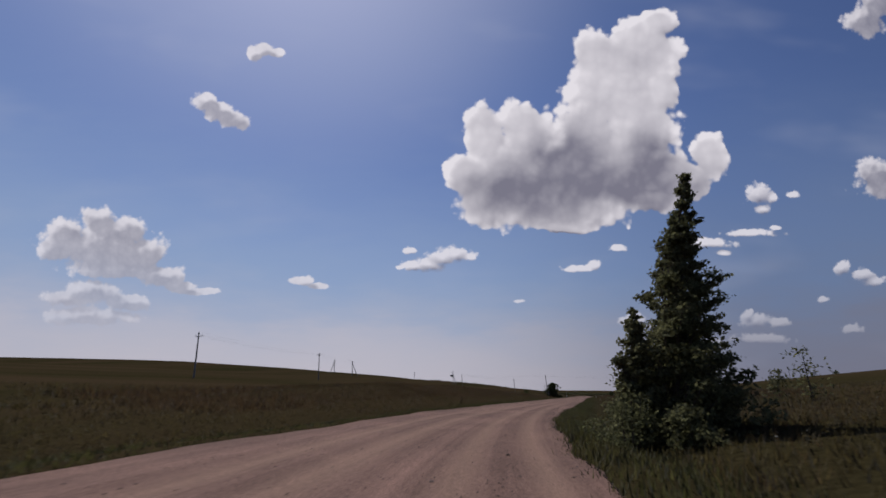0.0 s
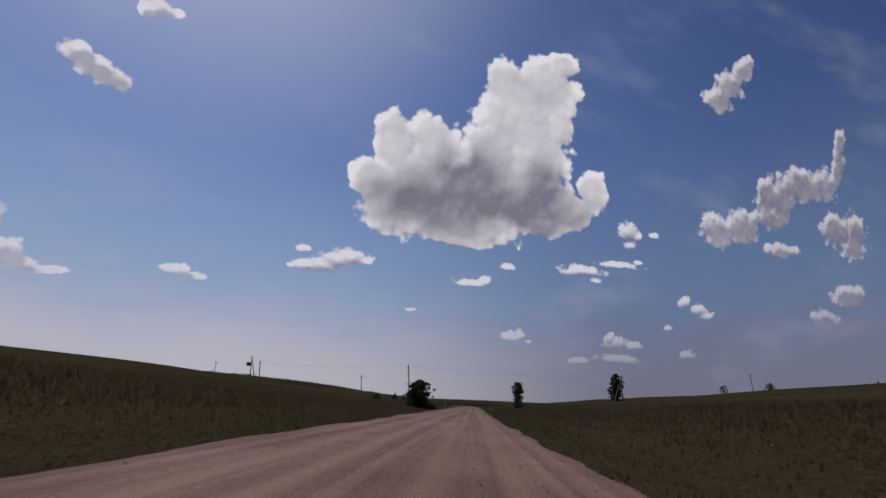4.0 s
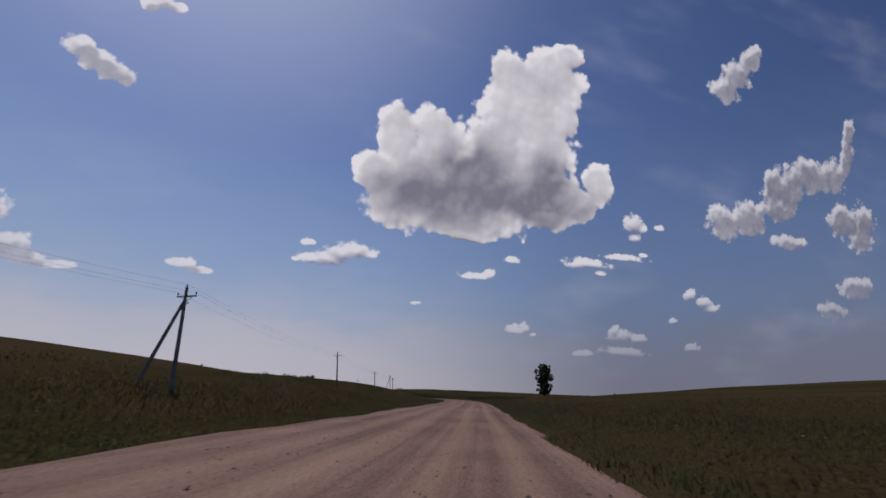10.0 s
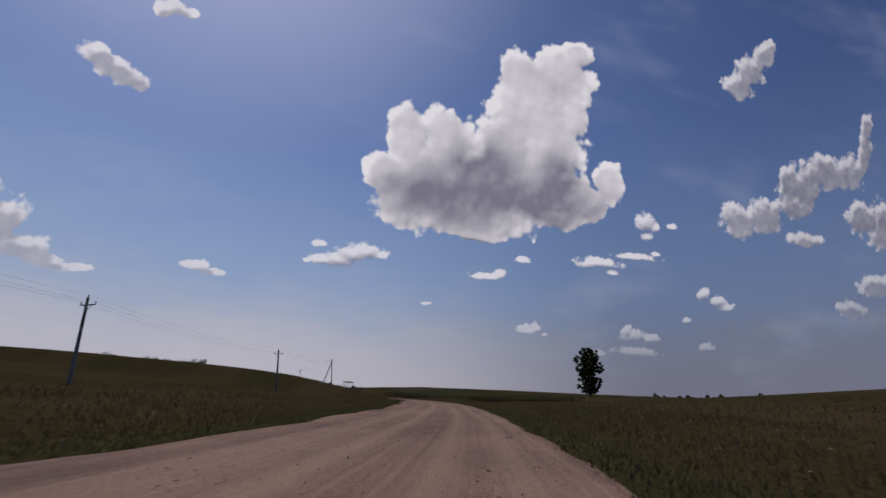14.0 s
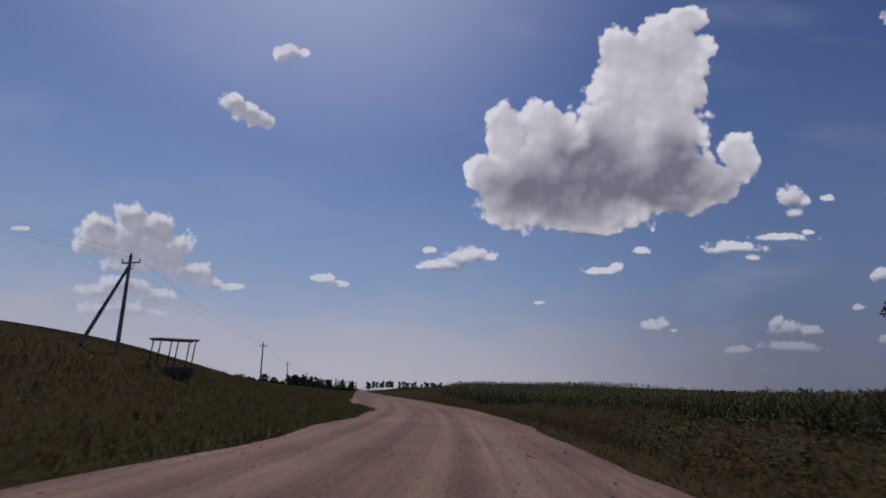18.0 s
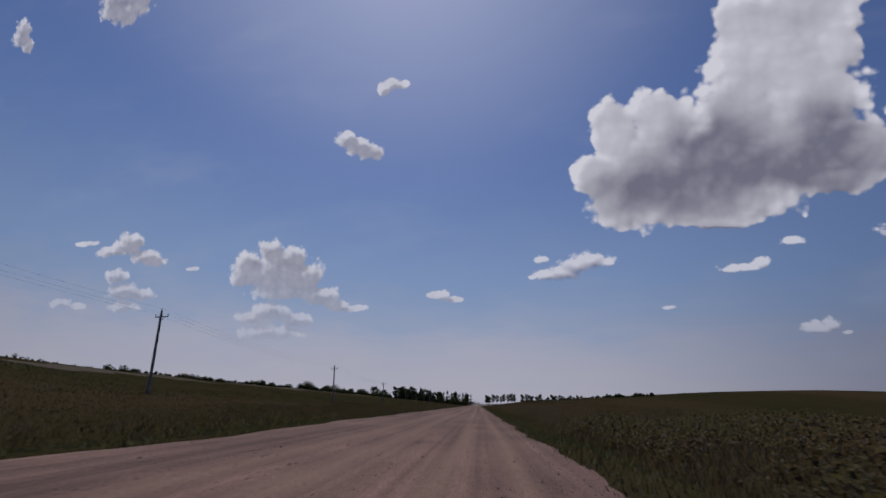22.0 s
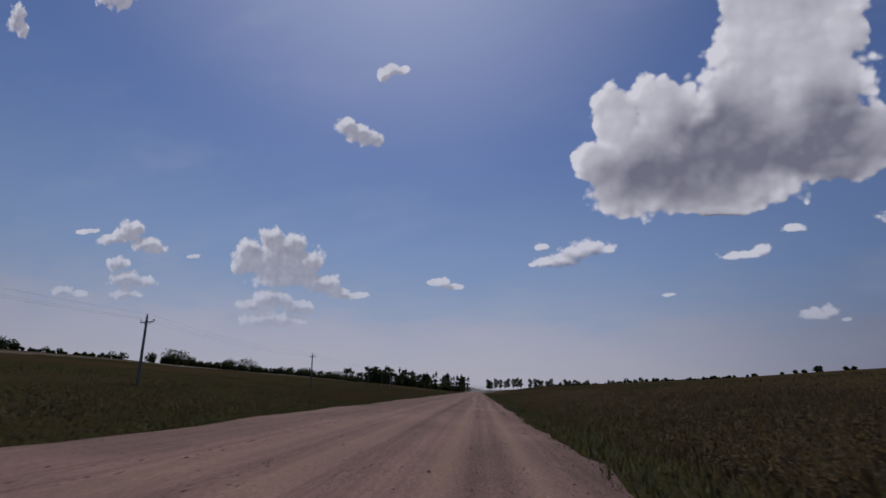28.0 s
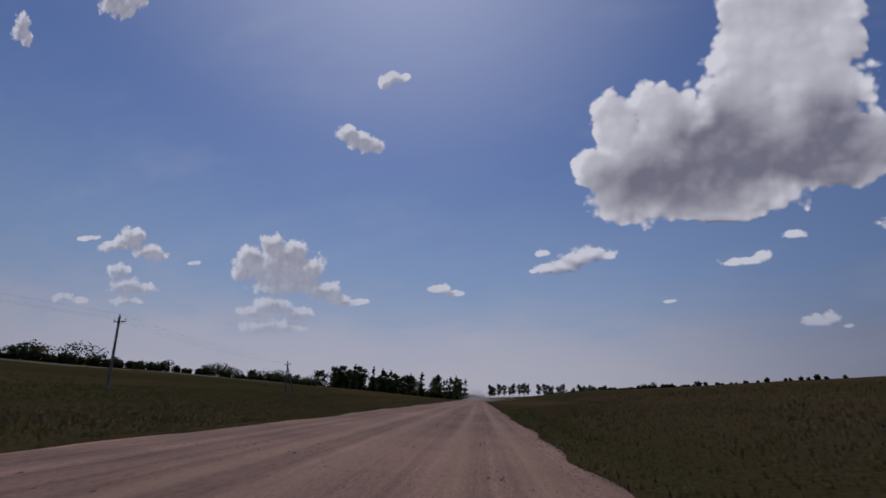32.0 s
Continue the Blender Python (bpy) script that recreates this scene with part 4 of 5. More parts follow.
def tree(m, name, label, tall, wide, shape, leaves, size, mat=None, stem=0.0, clumps=60, lean=(0, 0), category="tree", group="", seed=1, gaps=0.35, stems=1, wind=0.0):
    """A trunk with limbs, and a crown of leaf clumps. shape gives the crown's half width (0 to 1) by height (0 to 1); stem: bare trunk, as a part of the height."""
    rng = np.random.default_rng(seed)
    ob = thing(name, m, label, category, group)
    bm = bmesh.new()
    r0 = max(0.03, tall * 0.018)
    axis = lambda z: Vector((lean[0] * (max(z, 0) / tall) ** 1.5, lean[1] * (max(z, 0) / tall) ** 1.5, z))
    for k in range(stems):
        off = Vector((rng.normal() * 0.15, rng.normal() * 0.15, 0)) * (stems > 1) * wide * 0.5
        zs = np.linspace(-0.3, tall * 0.93, 7)
        for z1, z2 in zip(zs, zs[1:]):
            f1, f2 = 1 - 0.9 * max(z1, 0) / tall, 1 - 0.9 * max(z2, 0) / tall
            rod(bm, axis(max(z1, 0)) + off * (1 + z1 / tall) - Vector((0, 0, max(-z1, 0))), axis(z2) + off * (1 + z2 / tall), r0 * f1, r0 * f2, 7)
    centres = []
    tries = 0
    while len(centres) < clumps and tries < clumps * 20:
        tries += 1
        z = stem + (1 - stem) * rng.random()
        half = shape((z - stem) / (1 - stem)) * wide / 2
        if rng.random() > half / (wide / 2) + 0.12:
            continue
        t, q = rng.random() * 2 * math.pi, math.sqrt(rng.random())
        lump = 0.82 + 0.25 * math.sin(3 * t + 9 * z + seed) + 0.12 * math.sin(7 * t - 5 * z)
        c = axis(z * tall) + Vector((math.cos(t), math.sin(t), 0)) * half * q * lump
        centres.append((c, 0.4 + 0.6 * half / (wide / 2)))
        if len(centres) % 3 == 0 and q > 0.4:
            low = max(stem * 0.6, z - 0.16 * q - 0.05)
            rod(bm, axis(low * tall), c, r0 * 0.32 * (1.1 - z), r0 * 0.08, 5)
    part("trunk", bm, M_BARK, ob, "brown bark")
    per = max(3, leaves // max(1, len(centres)))
    spread = gaps * wide * (2.2 / math.sqrt(len(centres)) + 0.08)
    pts = np.concatenate([np.array(c)[None] + rng.normal(size=(per, 3)) * spread * np.array([1, 1, 0.75]) * rng.uniform(0.6, 1.25) * k for c, k in centres])
    if wind:
        # sprays streaming down the wind
        k = rng.random(len(pts)) ** 2 * wind * np.repeat([q * q for _, q in centres], per)
        pts = pts + np.stack([k, 0.2 * k * rng.normal(size=len(pts)), 0.25 * k], 1)
    pts = pts[pts[:, 2] > 0.05]
    v, f = leaf_cloud(pts, size, rng)
    crown = new("crown", mesh_of("crown", v, f, mat or M_LEAF))
    crown.parent = ob
    return ob


cone = lambda z: max(0.03, (1 - z) ** 0.95) * min(1, 0.6 + z * 4)
ball = lambda z: math.sqrt(max(0, 1 - (2 * z - 0.95) ** 2)) * 0.95 + 0.05
column = lambda z: (math.sin(math.pi * min(1, z * 0.9 + 0.12)) ** 0.5) * (1.0 if z > 0.15 else 0.75)
egg = lambda z: (0.80 + 0.5 * min(z, 0.4)) * math.sqrt(max(0.03, 1 - max(0.0, 1.55 * z - 0.55) ** 2.2))
dome = lambda z: math.sqrt(max(0.02, 1 - z ** 2.2))
crown_tiers = lambda z: (0.82 + 0.18 * abs(math.sin(z * 7.6 + 0.4))) * (0.62 + 0.38 * math.sin(min(1.0, z * 1.55) * math.pi / 2)) * math.sqrt(max(0.04, 1 - max(0.0, 1.9 * z - 0.95) ** 2.4))

tree(place(17.6, 5.9), "poplar_tree", "tall conical poplar with ragged wind-blown leaves beside the road", 9.9, 5.5, cone, 30000, 0.08, M_POPLAR, clumps=460, lean=(1.75, 0.1), seed=3, gaps=0.16, wind=0.8)
tree(place(19.6, 6.5), "poplar_tree", "conical poplar with ragged leaves close behind another one", 7.6, 4.8, cone, 22000, 0.08, M_POPLAR, clumps=320, lean=(0.9, 0.1), seed=5, gaps=0.17, wind=0.9)
tree(place(17.2, 4.5), "poplar_tree", "young bushy poplar at the foot of a taller one", 4.6, 3.0, cone, 9000, 0.08, M_POPLAR, clumps=150, lean=(0.4, 0), seed=6, gaps=0.2, wind=0.5)
for i, (s, u, tall) in enumerate(((15.8, 4.0, 1.6), (15.2, 5.6, 1.2), (19.0, 4.6, 1.5), (21.0, 5.6, 1.6), (22.0, 8.6, 1.3))):
    tree(place(s, u), "shrub", "low leafy shrub at the foot of the poplars", tall, tall * 1.6, dome, 1800, 0.06, M_POPLAR, clumps=40, seed=20 + i, category="shrub", group="shrubs under the poplars", stems=3, gaps=0.2)
for i, (s, u, tall) in enumerate(((30, 16.0, 2.9), (32, 15.2, 1.9), (47, 16.0, 1.8), (62, 19, 1.6))):
    tree(place(s, u), "sapling", "thin young sapling with sparse leaves in the meadow", tall, tall * 0.6, column, 260, 0.10, M_POPLAR, clumps=18, seed=30 + i, category="sapling", group="saplings in the meadow")
tree(place(208.6, -12.3), "round_bush", "large dense rounded dark green bush beside the road", 6.1, 6.9, egg, 34000, 0.10, clumps=420, seed=8, gaps=0.15, category="bush", stems=4)
tree(place(212.5, -9.9), "round_bush", "small leafy bush at the foot of a larger one", 1.5, 2.4, dome, 2600, 0.08, clumps=60, seed=18, gaps=0.26, category="bush", stems=3)
tree(place(254.4, 44.6), "columnar_tree", "dense flame-shaped tree with olive foliage on the rising field", 8.4, 4.9, egg, 34000, 0.12, M_POPLAR, clumps=620, lean=(0.8, 0), seed=9, gaps=0.15)
tree(place(239.6, 13.0), "spreading_bush", "low spreading bush at the roadside by the side track", 2.3, 4.0, dome, 6000, 0.08, clumps=120, seed=10, category="bush", stems=4, gaps=0.18)
tree(place(232, -27), "wild_bush", "straggly bush on the grassy slope", 1.7, 3.2, dome, 1200, 0.10, clumps=30, seed=11, category="bush", stems=3)
tree(pose(43.8, 575.2, 2.6, 0, 0, 20), "lone_tree", "big lone broadleaf tree with tiered foliage in the field", 21.5, 13.2, crown_tiers, 30000, 0.32, stem=0.10, clumps=420, seed=12, gaps=0.13)
for i, (s, u, tall, wide) in enumerate(((330, 150, 5, 4), (395, 170, 7, 5))):
    tree(place(s, u), "field_bush", "dark bush standing out on the skyline of the field", tall, wide, ball, 700, 0.3, clumps=26, seed=40 + i, category="bush", group="bushes on the skyline", gaps=0.25)

# ---- woods and tree rows ----
models = [
    tree(place(1150, -30), "wood_tree", "tall broadleaf tree at the edge of the wood", 15.5, 9, ball, 1500, 0.55, stem=0.06, clumps=46, seed=60, gaps=0.24, group="trees of the roadside wood"),
    tree(place(1142, -16), "wood_tree", "slender pointed tree at the edge of the wood", 16.5, 5.5, cone, 1100, 0.5, stem=0.04, clumps=46, seed=61, gaps=0.25, group="trees of the roadside wood"),
    tree(place(1160, -48), "wood_tree", "rounded tree at the edge of the wood", 13, 10, dome, 1500, 0.55, clumps=46, seed=62, gaps=0.24, group="trees of the roadside wood"),
]
rng = random.Random(4)
for i in range(46):
    s, u = 1125 + rng.random() * 90, -9 - 95 * (i / 46) - rng.random() * 8
    k = 0.75 + 0.35 * rng.random()
    copy_thing(models[rng.choice((0, 1, 1, 2))], place(s, u, rng.random() * 360, 0.2) @ Matrix.Diagonal((k * 1.1, k * 1.1, k, 1)))
row_tree = tree(place(1600, 20), "row_tree", "tall row tree with a bare lower trunk far ahead", 19, 9, ball, 900, 0.7, stem=0.22, clumps=34, seed=64, gaps=0.25, group="row of trees far ahead")
for i in range(24):
    k = 0.8 + 0.35 * rng.random()
    if i in (9, 16):
        continue
    copy_thing(row_tree, place(1560 + 12 * rng.random(), 14 + 7.6 * i + 2 * rng.random(), rng.random() * 360, 0.2) @ Matrix.Diagonal((k, k, k, 1)))
clump_tree = tree(place(1165, -300), "far_tree", "dark rounded tree on the far skyline", 9.5, 10, ball, 700, 0.7, clumps=30, seed=66, gaps=0.25, group="far trees on the skyline")
for s, u, k in ((1150, -290, 1.1), (1158, -282, 0.8), (1290, -255, 1.3), (1300, -262, 1.1), (1310, -240, 1.0), (1295, -225, 1.0), (1300, -212, 1.1), (1280, -165, 1.6), (1288, -150, 1.2), (1275, -190, 1.0), (1240, -215, 0.6), (1255, -235, 0.6), (1200, -330, 0.5), (1130, -350, 0.6), (1080, -280, 0.5), (1320, 187, 1.1), (1310, 205, 0.7)):
    copy_thing(clump_tree, place(s, u, 50 * k, 0.2) @ Matrix.Diagonal((k, k, k, 1)))


def belt(name, label, course, count, tall, size, seed, mat=None, n=80):
    """A far belt of woods: many tree crowns in one mesh. course: places (s, u) along it."""
    rng = np.random.default_rng(seed)
    cs, cu = np.array(course, float).T
    t = np.sort(rng.random(count)) * (len(course) - 1)
    s, u = np.interp(t, range(len(course)), cs), np.interp(t, range(len(course)), cu)
    xy, z = plan(s, u), height(s, u)
    h = tall * (0.35 + 1.0 * rng.random(count) ** 3) * (0.85 + 0.3 * np.sin(t * 9.0 + seed))
    d = rng.normal(size=(count, n, 3))
    d /= np.linalg.norm(d, axis=2)[..., None]
    d *= rng.random((count, n, 1)) ** 0.4
    p = d * np.stack([h * 0.5, h * 0.5, h * 0.52], 1)[:, None] + np.concatenate([xy, (z + h * 0.40)[:, None]], 1)[:, None]
    v, f = leaf_cloud(p.reshape(-1, 3), size * (0.7 + 0.06 * tall) * min(1, 0.35 + 0.25 * tall), rng)
    return tagged(new(name, mesh_of(name, v, f, mat or M_LEAF)), label, "woods", kind="stuff")


# these three rows of small crowns stand in for woods behind the crest
belt("field_hedge", "low dark treeline on the rising field, standing in for far woods", [(524, -110), (522, -92), (524, -74), (526, -58)], 260, 1.7, 0.24, 13)
belt("field_hedge", "clump of dark trees on the crest, standing in for far woods", [(438, -120), (452, -112), (474, -104)], 110, 3.0, 0.3, 16)
belt("field_hedge", "low dark treeline on the rising field, standing in for far woods", [(268, -98), (286, -86), (298, -70), (306, -58)], 240, 0.6, 0.16, 14)
belt("field_hedge", "low dark hedge along the crest of the ploughed field", [(545, -72), (600, -82), (660, -98), (720, -118)], 420, 0.85, 0.18, 15)
belt("distant_woods", "dark belt of trees along the far skyline", [(720, -138), (800, -132), (880, -132)], 230, 2.5, 0.4, 8)
belt("distant_woods", "low dark belt of trees on the far skyline ahead", [(1050, -420), (1300, -330), (1700, -240), (2100, -120), (2300, 0)], 300, 9, 1.1, 4)
belt("distant_woods", "low hedge of dark bushes along the far skyline", [(672, 36), (760, 40), (900, 40), (1000, 42), (1150, 44), (1400, 50), (1750, 50), (2200, 60)], 560, 1.0, 0.45, 5)
belt("distant_woods", "dark belt of trees on the skyline", [(890, -130), (960, -125), (1050, -112), (1120, -105)], 260, 5.8, 0.36, 6, n=190)
belt("distant_woods", "low hedge of dark bushes along the far skyline", [(300, 190), (420, 240), (600, 330), (900, 420), (1300, 420)], 90, 5, 0.9, 7)
belt("distant_woods", "dense undergrowth filling the roadside wood", [(1120, -14), (1140, -40), (1150, -70), (1160, -105)], 60, 9, 0.6, 9)

# ---- grass, maize, flowers, stones ----
def bare(s, u):
    """True where nothing grows: tracks, ploughed soil and the maize."""
    track = ((np.abs(s - 239.5) < 3.0) & (u > 0) & (u < 15)) | ((np.abs(s - 567.7) < 2.6) & (u > 0) & (u < 38)) | ((np.abs(s - 817) < 2.2) & (u > 0) & (u < 4))
    maize = (s > 470) & (s < 555) & (u > 13.9 - 7.5 * smooth(s, 492, 526)) & (u < 38)
    soil = (s > 505) & (s < 588) & (u < -18) & (u > -61)
    return track | maize | (soil & (np.random.default_rng(len(s)).random(len(s)) > 0.12))


def patchy(s, u, k=1.0):
    return np.sin(s * 0.13 * k + np.sin(u * 0.4 * k) * 1.7) * np.sin(u * 0.31 * k + np.sin(s * 0.19 * k) * 1.3)


def blades(name, label, mat, s0, s1, d0, d1, count, tall, broad, seed, sides=(-1, 1), patch=0.0, want=None, thin=1.0):
    """Blades of grass in tufts, from d0 to d1 metres off the road's edges."""
    rng = np.random.default_rng(seed)
    n = count // 5
    s = rng.uniform(s0, s1, n)
    d = d0 + (d1 - d0) * rng.random(n) ** thin
    side = rng.choice(sides, n)
    u = np.where(side < 0, -(edge_left(s) + d), edge_right(s) + d)
    keep = ~bare(s, u)
    if patch:
        keep &= patchy(s, u) > rng.uniform(-1, 1, n) * 0.6 + (patch - 0.5)
    if want:
        keep &= want(s, u)
    s, u = np.repeat(s[keep], 5), np.repeat(u[keep], 5)
    n = len(s)
    s, u = s + rng.normal(size=n) * broad * 6.0, u + rng.normal(size=n) * broad * 6.0
    xy, z = plan(s, u), height(s, u)
    h = rng.uniform(tall[0], tall[1], n) * (0.75 + 0.35 * patchy(s, u, 0.6))
    t, l = rng.random(n) * 2 * math.pi, rng.normal(size=(n, 2)) * 0.32
    w = broad * rng.uniform(0.6, 1.4, n)
    dx = np.stack([np.cos(t), np.sin(t), 0 * t], 1) * w[:, None] / 2
    base = np.concatenate([xy, (z - 0.04)[:, None]], 1)
    tip = base + np.stack([l[:, 0] * h, l[:, 1] * h, h], 1)
    v = np.stack([base - dx, base + dx, tip], 1).reshape(-1, 3)
    return tagged(new(name, mesh_of(name, v, np.arange(3 * n).reshape(-1, 3), mat)), label, "grass", kind="stuff")


blades("verge_grass", "short green grass along the edges of the gravel", M_VERGE, -8, 880, -0.15, 3.4, 400000, (0.10, 0.30), 0.038, 1, thin=1.2)
blades("meadow_grass", "long green and olive meadow grass beside the road", M_GRASS, -8, 900, 2.2, 13, 480000, (0.20, 0.48), 0.040, 2)
blades("dry_grass", "dry straw-coloured grass stalks in the meadow", M_DRY, -8, 900, 2.5, 16, 170000, (0.3, 0.62), 0.020, 3, patch=0.4)
blades("field_grass", "coarse field grass on the rising ground", M_GRASS, -10, 960, 12, 30, 200000, (0.14, 0.3), 0.085, 4, thin=1.4)
blades("tall_weeds", "tall weeds crowding the roadside", M_GRASS, 572, 800, 2.2, 15, 110000, (0.2, 0.6), 0.024, 8, sides=(1,))
blades("tall_weeds", "tall dry weeds crowding the roadside", M_DRY, 572, 800, 2.4, 17, 80000, (0.25, 0.65), 0.020, 11, sides=(1,))
blades("tall_weeds", "scattered tall stalks and weeds in the meadow", M_DRY, -8, 900, 4, 22, 60000, (0.5, 0.95), 0.022, 14, patch=0.65)
blades("tall_weeds", "tall weeds on the roadside bank", M_DRY, 20, 165, 6, 18, 70000, (0.4, 0.85), 0.024, 9, sides=(-1,))
blades("tall_weeds", "tall dry grass on the low bank beside the road", M_DRY, 40, 160, 7, 18, 45000, (0.35, 0.7), 0.022, 15, sides=(1,))
blades("tall_weeds", "tall weeds beside the bush", M_DRY, 150, 236, 3.5, 12, 34000, (0.4, 0.85), 0.026, 10)

blades("green_meadow", "short green pasture grass on the rising field", M_VERGE, 590, 960, 3.5, 52, 190000, (0.10, 0.24), 0.085, 16, sides=(-1,), thin=1.2)
blades("tall_weeds", "rank brown grass and weeds before the maize", M_DRY, 486, 562, 1.6, 6.0, 60000, (0.5, 1.15), 0.026, 17, sides=(1,), thin=0.8)


def weeds(name, label, mat, s0, s1, d0, d1, stems, tall, size, seed, side=1):
    """Bushy leafy weeds: leaves in loose heaps along short stems."""
    rng = np.random.default_rng(seed)
    s, d = rng.uniform(s0, s1, stems), d0 + (d1 - d0) * rng.random(stems)
    u = np.where(side > 0, edge_right(s) + d, -edge_left(s) - d)
    keep = ~bare(s, u) & (patchy(s, u, 1.6) > rng.uniform(-0.9, 0.5, stems))
    s, u = s[keep], u[keep]
    n, k = len(s), 22
    root = np.concatenate([plan(s, u), height(s, u)[:, None]], 1)
    h = rng.uniform(tall[0], tall[1], (n, 1)) * (0.8 + 0.3 * patchy(s, u, 0.7))[:, None]
    z = rng.random((n, k)) ** 0.7 * h
    off = rng.normal(size=(n, k, 2)) * (0.10 + 0.22 * (1 - z / h))[..., None] * h[..., None]
    p = root[:, None] + np.concatenate([off, z[..., None]], 2)
    v, f = leaf_cloud(p.reshape(-1, 3), size, rng)
    return tagged(new(name, mesh_of(name, v, f, mat)), label, "weeds", kind="stuff")


weeds("leafy_weeds", "dense leafy brown-green weeds crowding the roadside bank", M_GRASS, 572, 810, 2.6, 14, 9000, (0.40, 0.9), 0.038, 31)
weeds("leafy_weeds", "dry brown leafy weeds crowding the roadside bank", M_DRY, 572, 810, 3.0, 16, 6000, (0.45, 1.0), 0.034, 32)
weeds("leafy_weeds", "clumps of leafy weeds in the meadow grass", M_GRASS, -5, 470, 2.5, 14, 3500, (0.25, 0.6), 0.034, 33)
weeds("leafy_weeds", "clumps of leafy weeds in the meadow grass", M_GRASS, -5, 500, 2.5, 14, 3000, (0.25, 0.6), 0.034, 34, side=-1)
weeds("leafy_weeds", "clumps of leafy weeds in the meadow grass", M_GRASS, 590, 880, 2.5, 14, 2500, (0.2, 0.5), 0.034, 35, side=-1)

weeds("leafy_weeds", "tall rank weeds beside the field track", M_GRASS, 572, 606, 2.8, 15, 2600, (0.8, 1.5), 0.06, 37)
weeds("leafy_weeds", "rank weeds along the foot of the maize", M_GRASS, 470, 562, 2.2, 5.4, 3600, (0.5, 1.25), 0.045, 36)
weeds("leafy_weeds", "brown withered weeds along the foot of the maize", M_DRY, 486, 562, 2.6, 6.0, 3000, (0.7, 1.4), 0.030, 38)


def maize():
    rng = np.random.default_rng(12)
    near = [(s, u + 14.0 - 7.5 * float(smooth(s, 492, 526))) for u in np.arange(0.0, 5.0, 0.75) for s in np.arange(472, 553, 0.25)]
    deep = [(s, u + 14.0 - 7.5 * float(smooth(s, 492, 526))) for u in np.arange(5.0, 24.0, 0.9) for s in np.arange(472, 553, 0.5)]
    p = np.array(near + deep)
    p = p + rng.normal(size=p.shape) * 0.09
    n, m = len(p), 7
    xy, z = plan(p[:, 0], p[:, 1]), height(p[:, 0], p[:, 1])
    h = rng.uniform(1.85, 2.5, n) * (0.68 + 0.32 * smooth(p[:, 0], 500, 532))
    root = np.concatenate([xy, z[:, None]], 1)
    up = np.array([0, 0, 1.0])
    # stalk and tassel: one long thin blade
    t = rng.random(n) * 2 * math.pi
    dx = np.stack([np.cos(t), np.sin(t), 0 * t], 1) * 0.03
    stalk = np.stack([root - dx, root + dx, root + up * (h + 0.28)[:, None]], 1)
    # leaves: each a folded pair of triangles, rising and drooping
    a = (t[:, None] + np.arange(m) * math.pi + rng.normal(size=(n, m)) * 0.5)
    out = np.stack([np.cos(a), np.sin(a), 0 * a], -1)
    side_v = np.stack([-np.sin(a), np.cos(a), 0 * a], -1) * 0.05
    k = np.linspace(0.18, 0.95, m)[None] + rng.normal(size=(n, m)) * 0.03
    base = root[:, None] + up * (h[:, None] * k)[..., None]
    reach = rng.uniform(0.3, 0.55, (n, m))[..., None]
    mid = base + out * reach * 0.55 + up * 0.25
    tip = base + out * reach + up * rng.uniform(-0.2, 0.2, (n, m))[..., None]
    leaf = np.stack([base, mid - side_v, mid + side_v, tip], 2)
    v = np.concatenate([stalk.reshape(-1, 3), leaf.reshape(-1, 3)])
    i = 3 * n + np.arange(n * m)[:, None] * 4
    f = np.concatenate([np.arange(3 * n).reshape(-1, 3), i + [0, 1, 2], i + [1, 3, 2]])
    return tagged(new("maize_field", mesh_of("maize_field", v, f, M_CORN)), "dense field of tall green maize close to the road", "maize", kind="stuff")


maize()


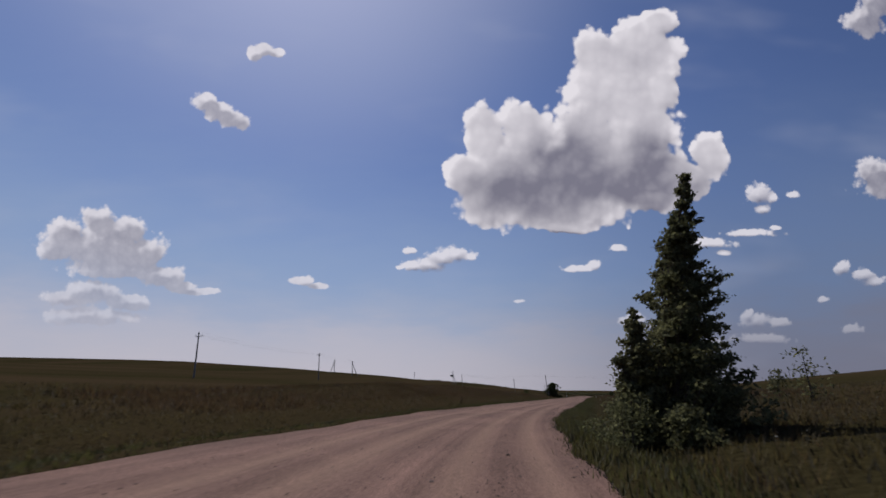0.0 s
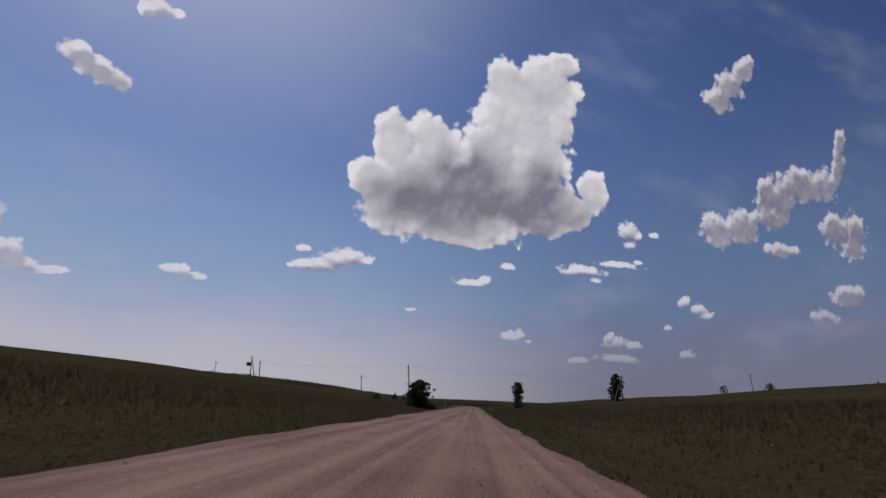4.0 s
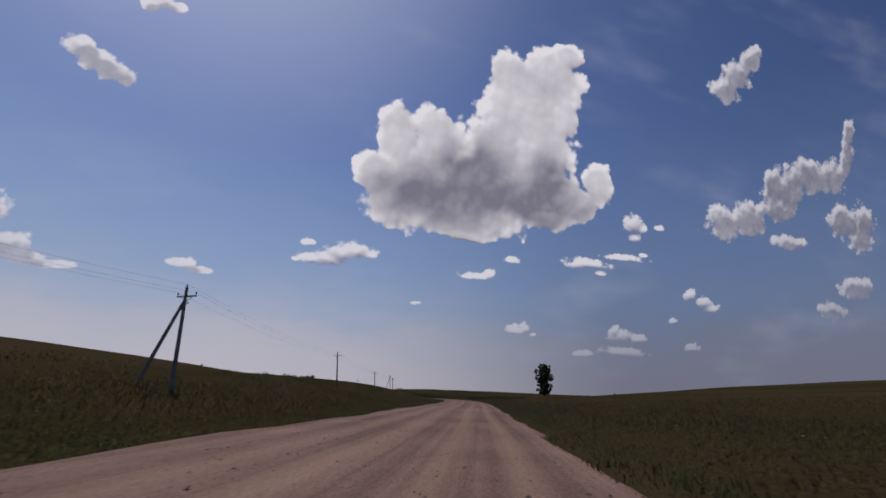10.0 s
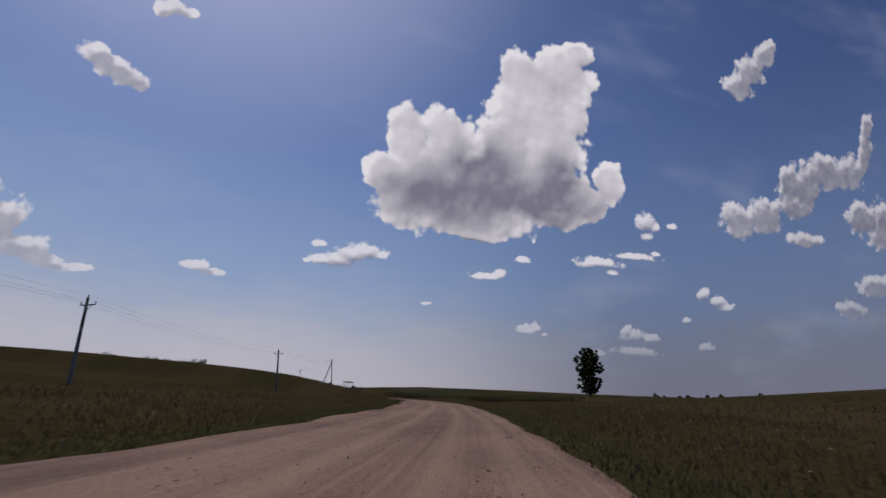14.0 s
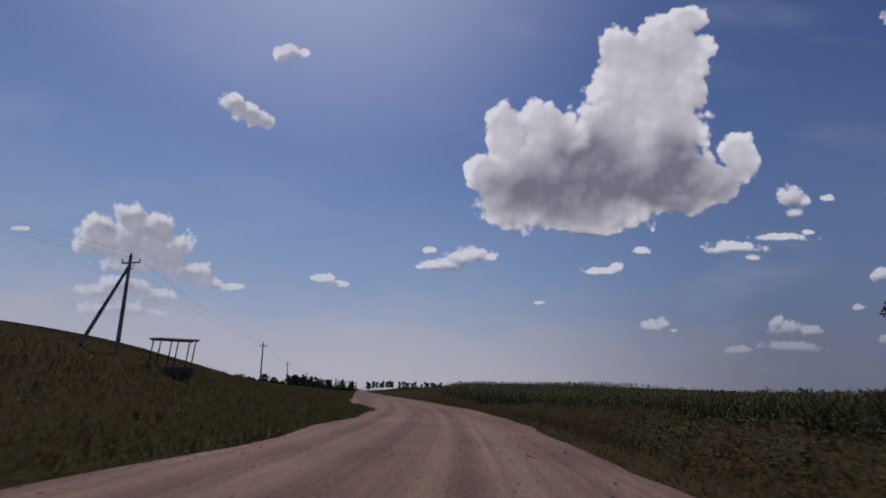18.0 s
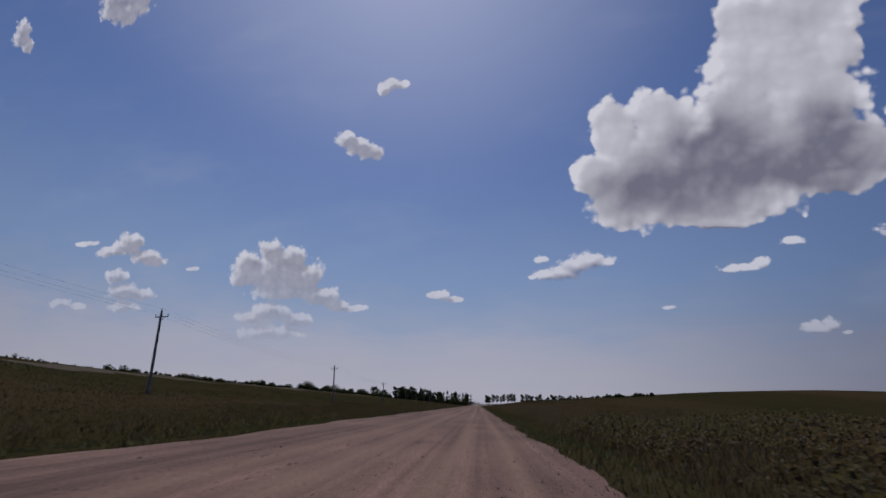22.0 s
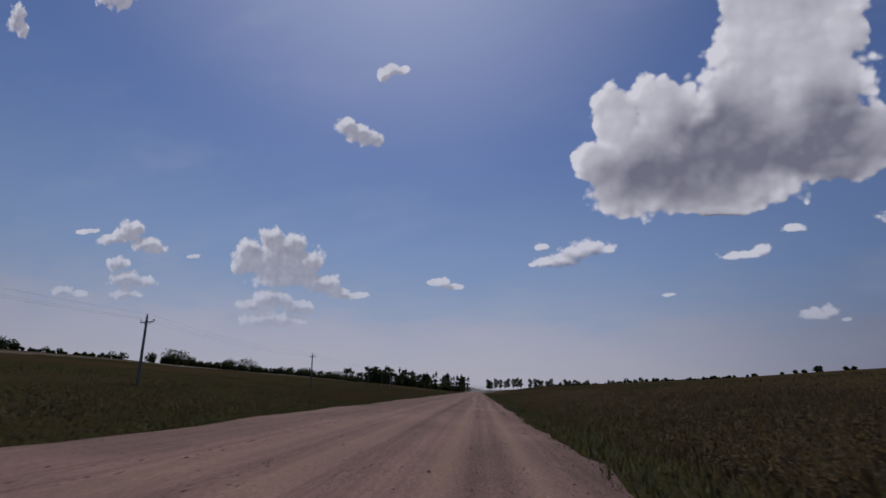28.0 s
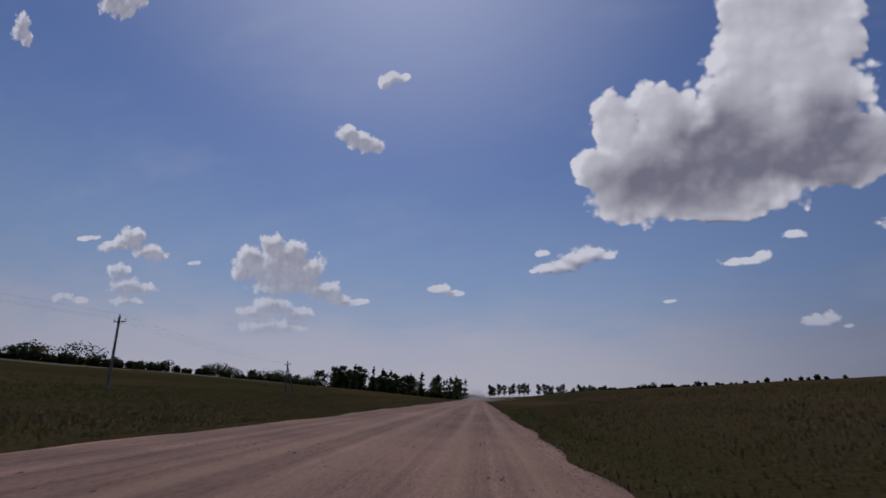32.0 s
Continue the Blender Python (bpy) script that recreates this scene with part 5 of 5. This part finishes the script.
def specks(name, label, mat, count, size, where, seed, category, lift=0.0, sink=0.3):
    """Small many-sided lumps (stones, flower heads) scattered by where(rng, n) -> s, u."""
    rng = np.random.default_rng(seed)
    s, u = where(rng, count)
    count = len(s)
    xy = plan(s, u)
    r = size * rng.lognormal(0, 0.45, count)
    z = (height(s, u) if lift else road_height(s, u)) + lift * rng.uniform(0.6, 1.2, count) - r * sink + 0.0
    octa = np.array([(1, 0, 0), (0, 1, 0), (-1, 0, 0), (0, -1, 0), (0, 0, 0.75), (0, 0, -0.75)], float)
    v = octa[None] * r[:, None, None] * rng.uniform(0.6, 1.3, (count, 6, 1))
    v = v + np.concatenate([xy, z[:, None]], 1)[:, None]
    f = np.array([(0, 1, 4), (1, 2, 4), (2, 3, 4), (3, 0, 4), (1, 0, 5), (2, 1, 5), (3, 2, 5), (0, 3, 5)])
    faces = (np.arange(count)[:, None, None] * 6 + f[None]).reshape(-1, 3)
    return tagged(new(name, mesh_of(name, v.reshape(-1, 3), faces, mat)), label, category, kind="stuff")


def on_road(rng, n):
    s = rng.uniform(-4, 880, n)
    L, R = -edge_left(s), edge_right(s)
    c = rng.choice([-6.4, -5.7, -4.1, -2.2, 0.05, 1.6, 2.3], n) + rng.normal(size=n) * 0.5
    u = np.where(rng.random(n) < 0.45, rng.uniform(L, R), np.clip(c, L, R))
    return s, u


specks("loose_gravel", "loose stones and gravel scattered over the road", M_STONE, 105000, 0.018, on_road, 21, "gravel")


def in_meadow(rng, n):
    s = np.concatenate([rng.uniform(330, 420, n // 2), rng.uniform(-5, 330, n - n // 2)])
    return s, edge_right(s) + rng.uniform(3, 11, n)


specks("wild_flowers", "small white wild flower heads in the meadow", M_FLOWER, 1500, 0.015, in_meadow, 22, "flowers", lift=0.5, sink=0.0)


def dust():
    """Dust hanging over the far road: fine pale flecks, dense near the ground."""
    rng = np.random.default_rng(41)
    n = 60000
    sd = np.concatenate([rng.normal(1075, 22, n // 2), rng.uniform(1000, 1140, n - n // 2)])
    u = np.concatenate([rng.normal(-2.0, 3.0, n // 2), rng.gamma(1.6, 5.0, n - n // 2) - 5])
    z = rng.gamma(1.3, 0.95, n) * (1 - 0.4 * smooth(u, 2, 22)) + 0.1
    p = np.concatenate([plan(sd, u), (np.maximum(height(sd, u), 0) + z)[:, None]], 1)
    v, f = leaf_cloud(p, 0.05, rng)
    return tagged(new("dust_cloud", mesh_of("dust_cloud", v, f, M_DUST)), "pale dust hanging over the far end of the road", "dust", kind="stuff")


dust()
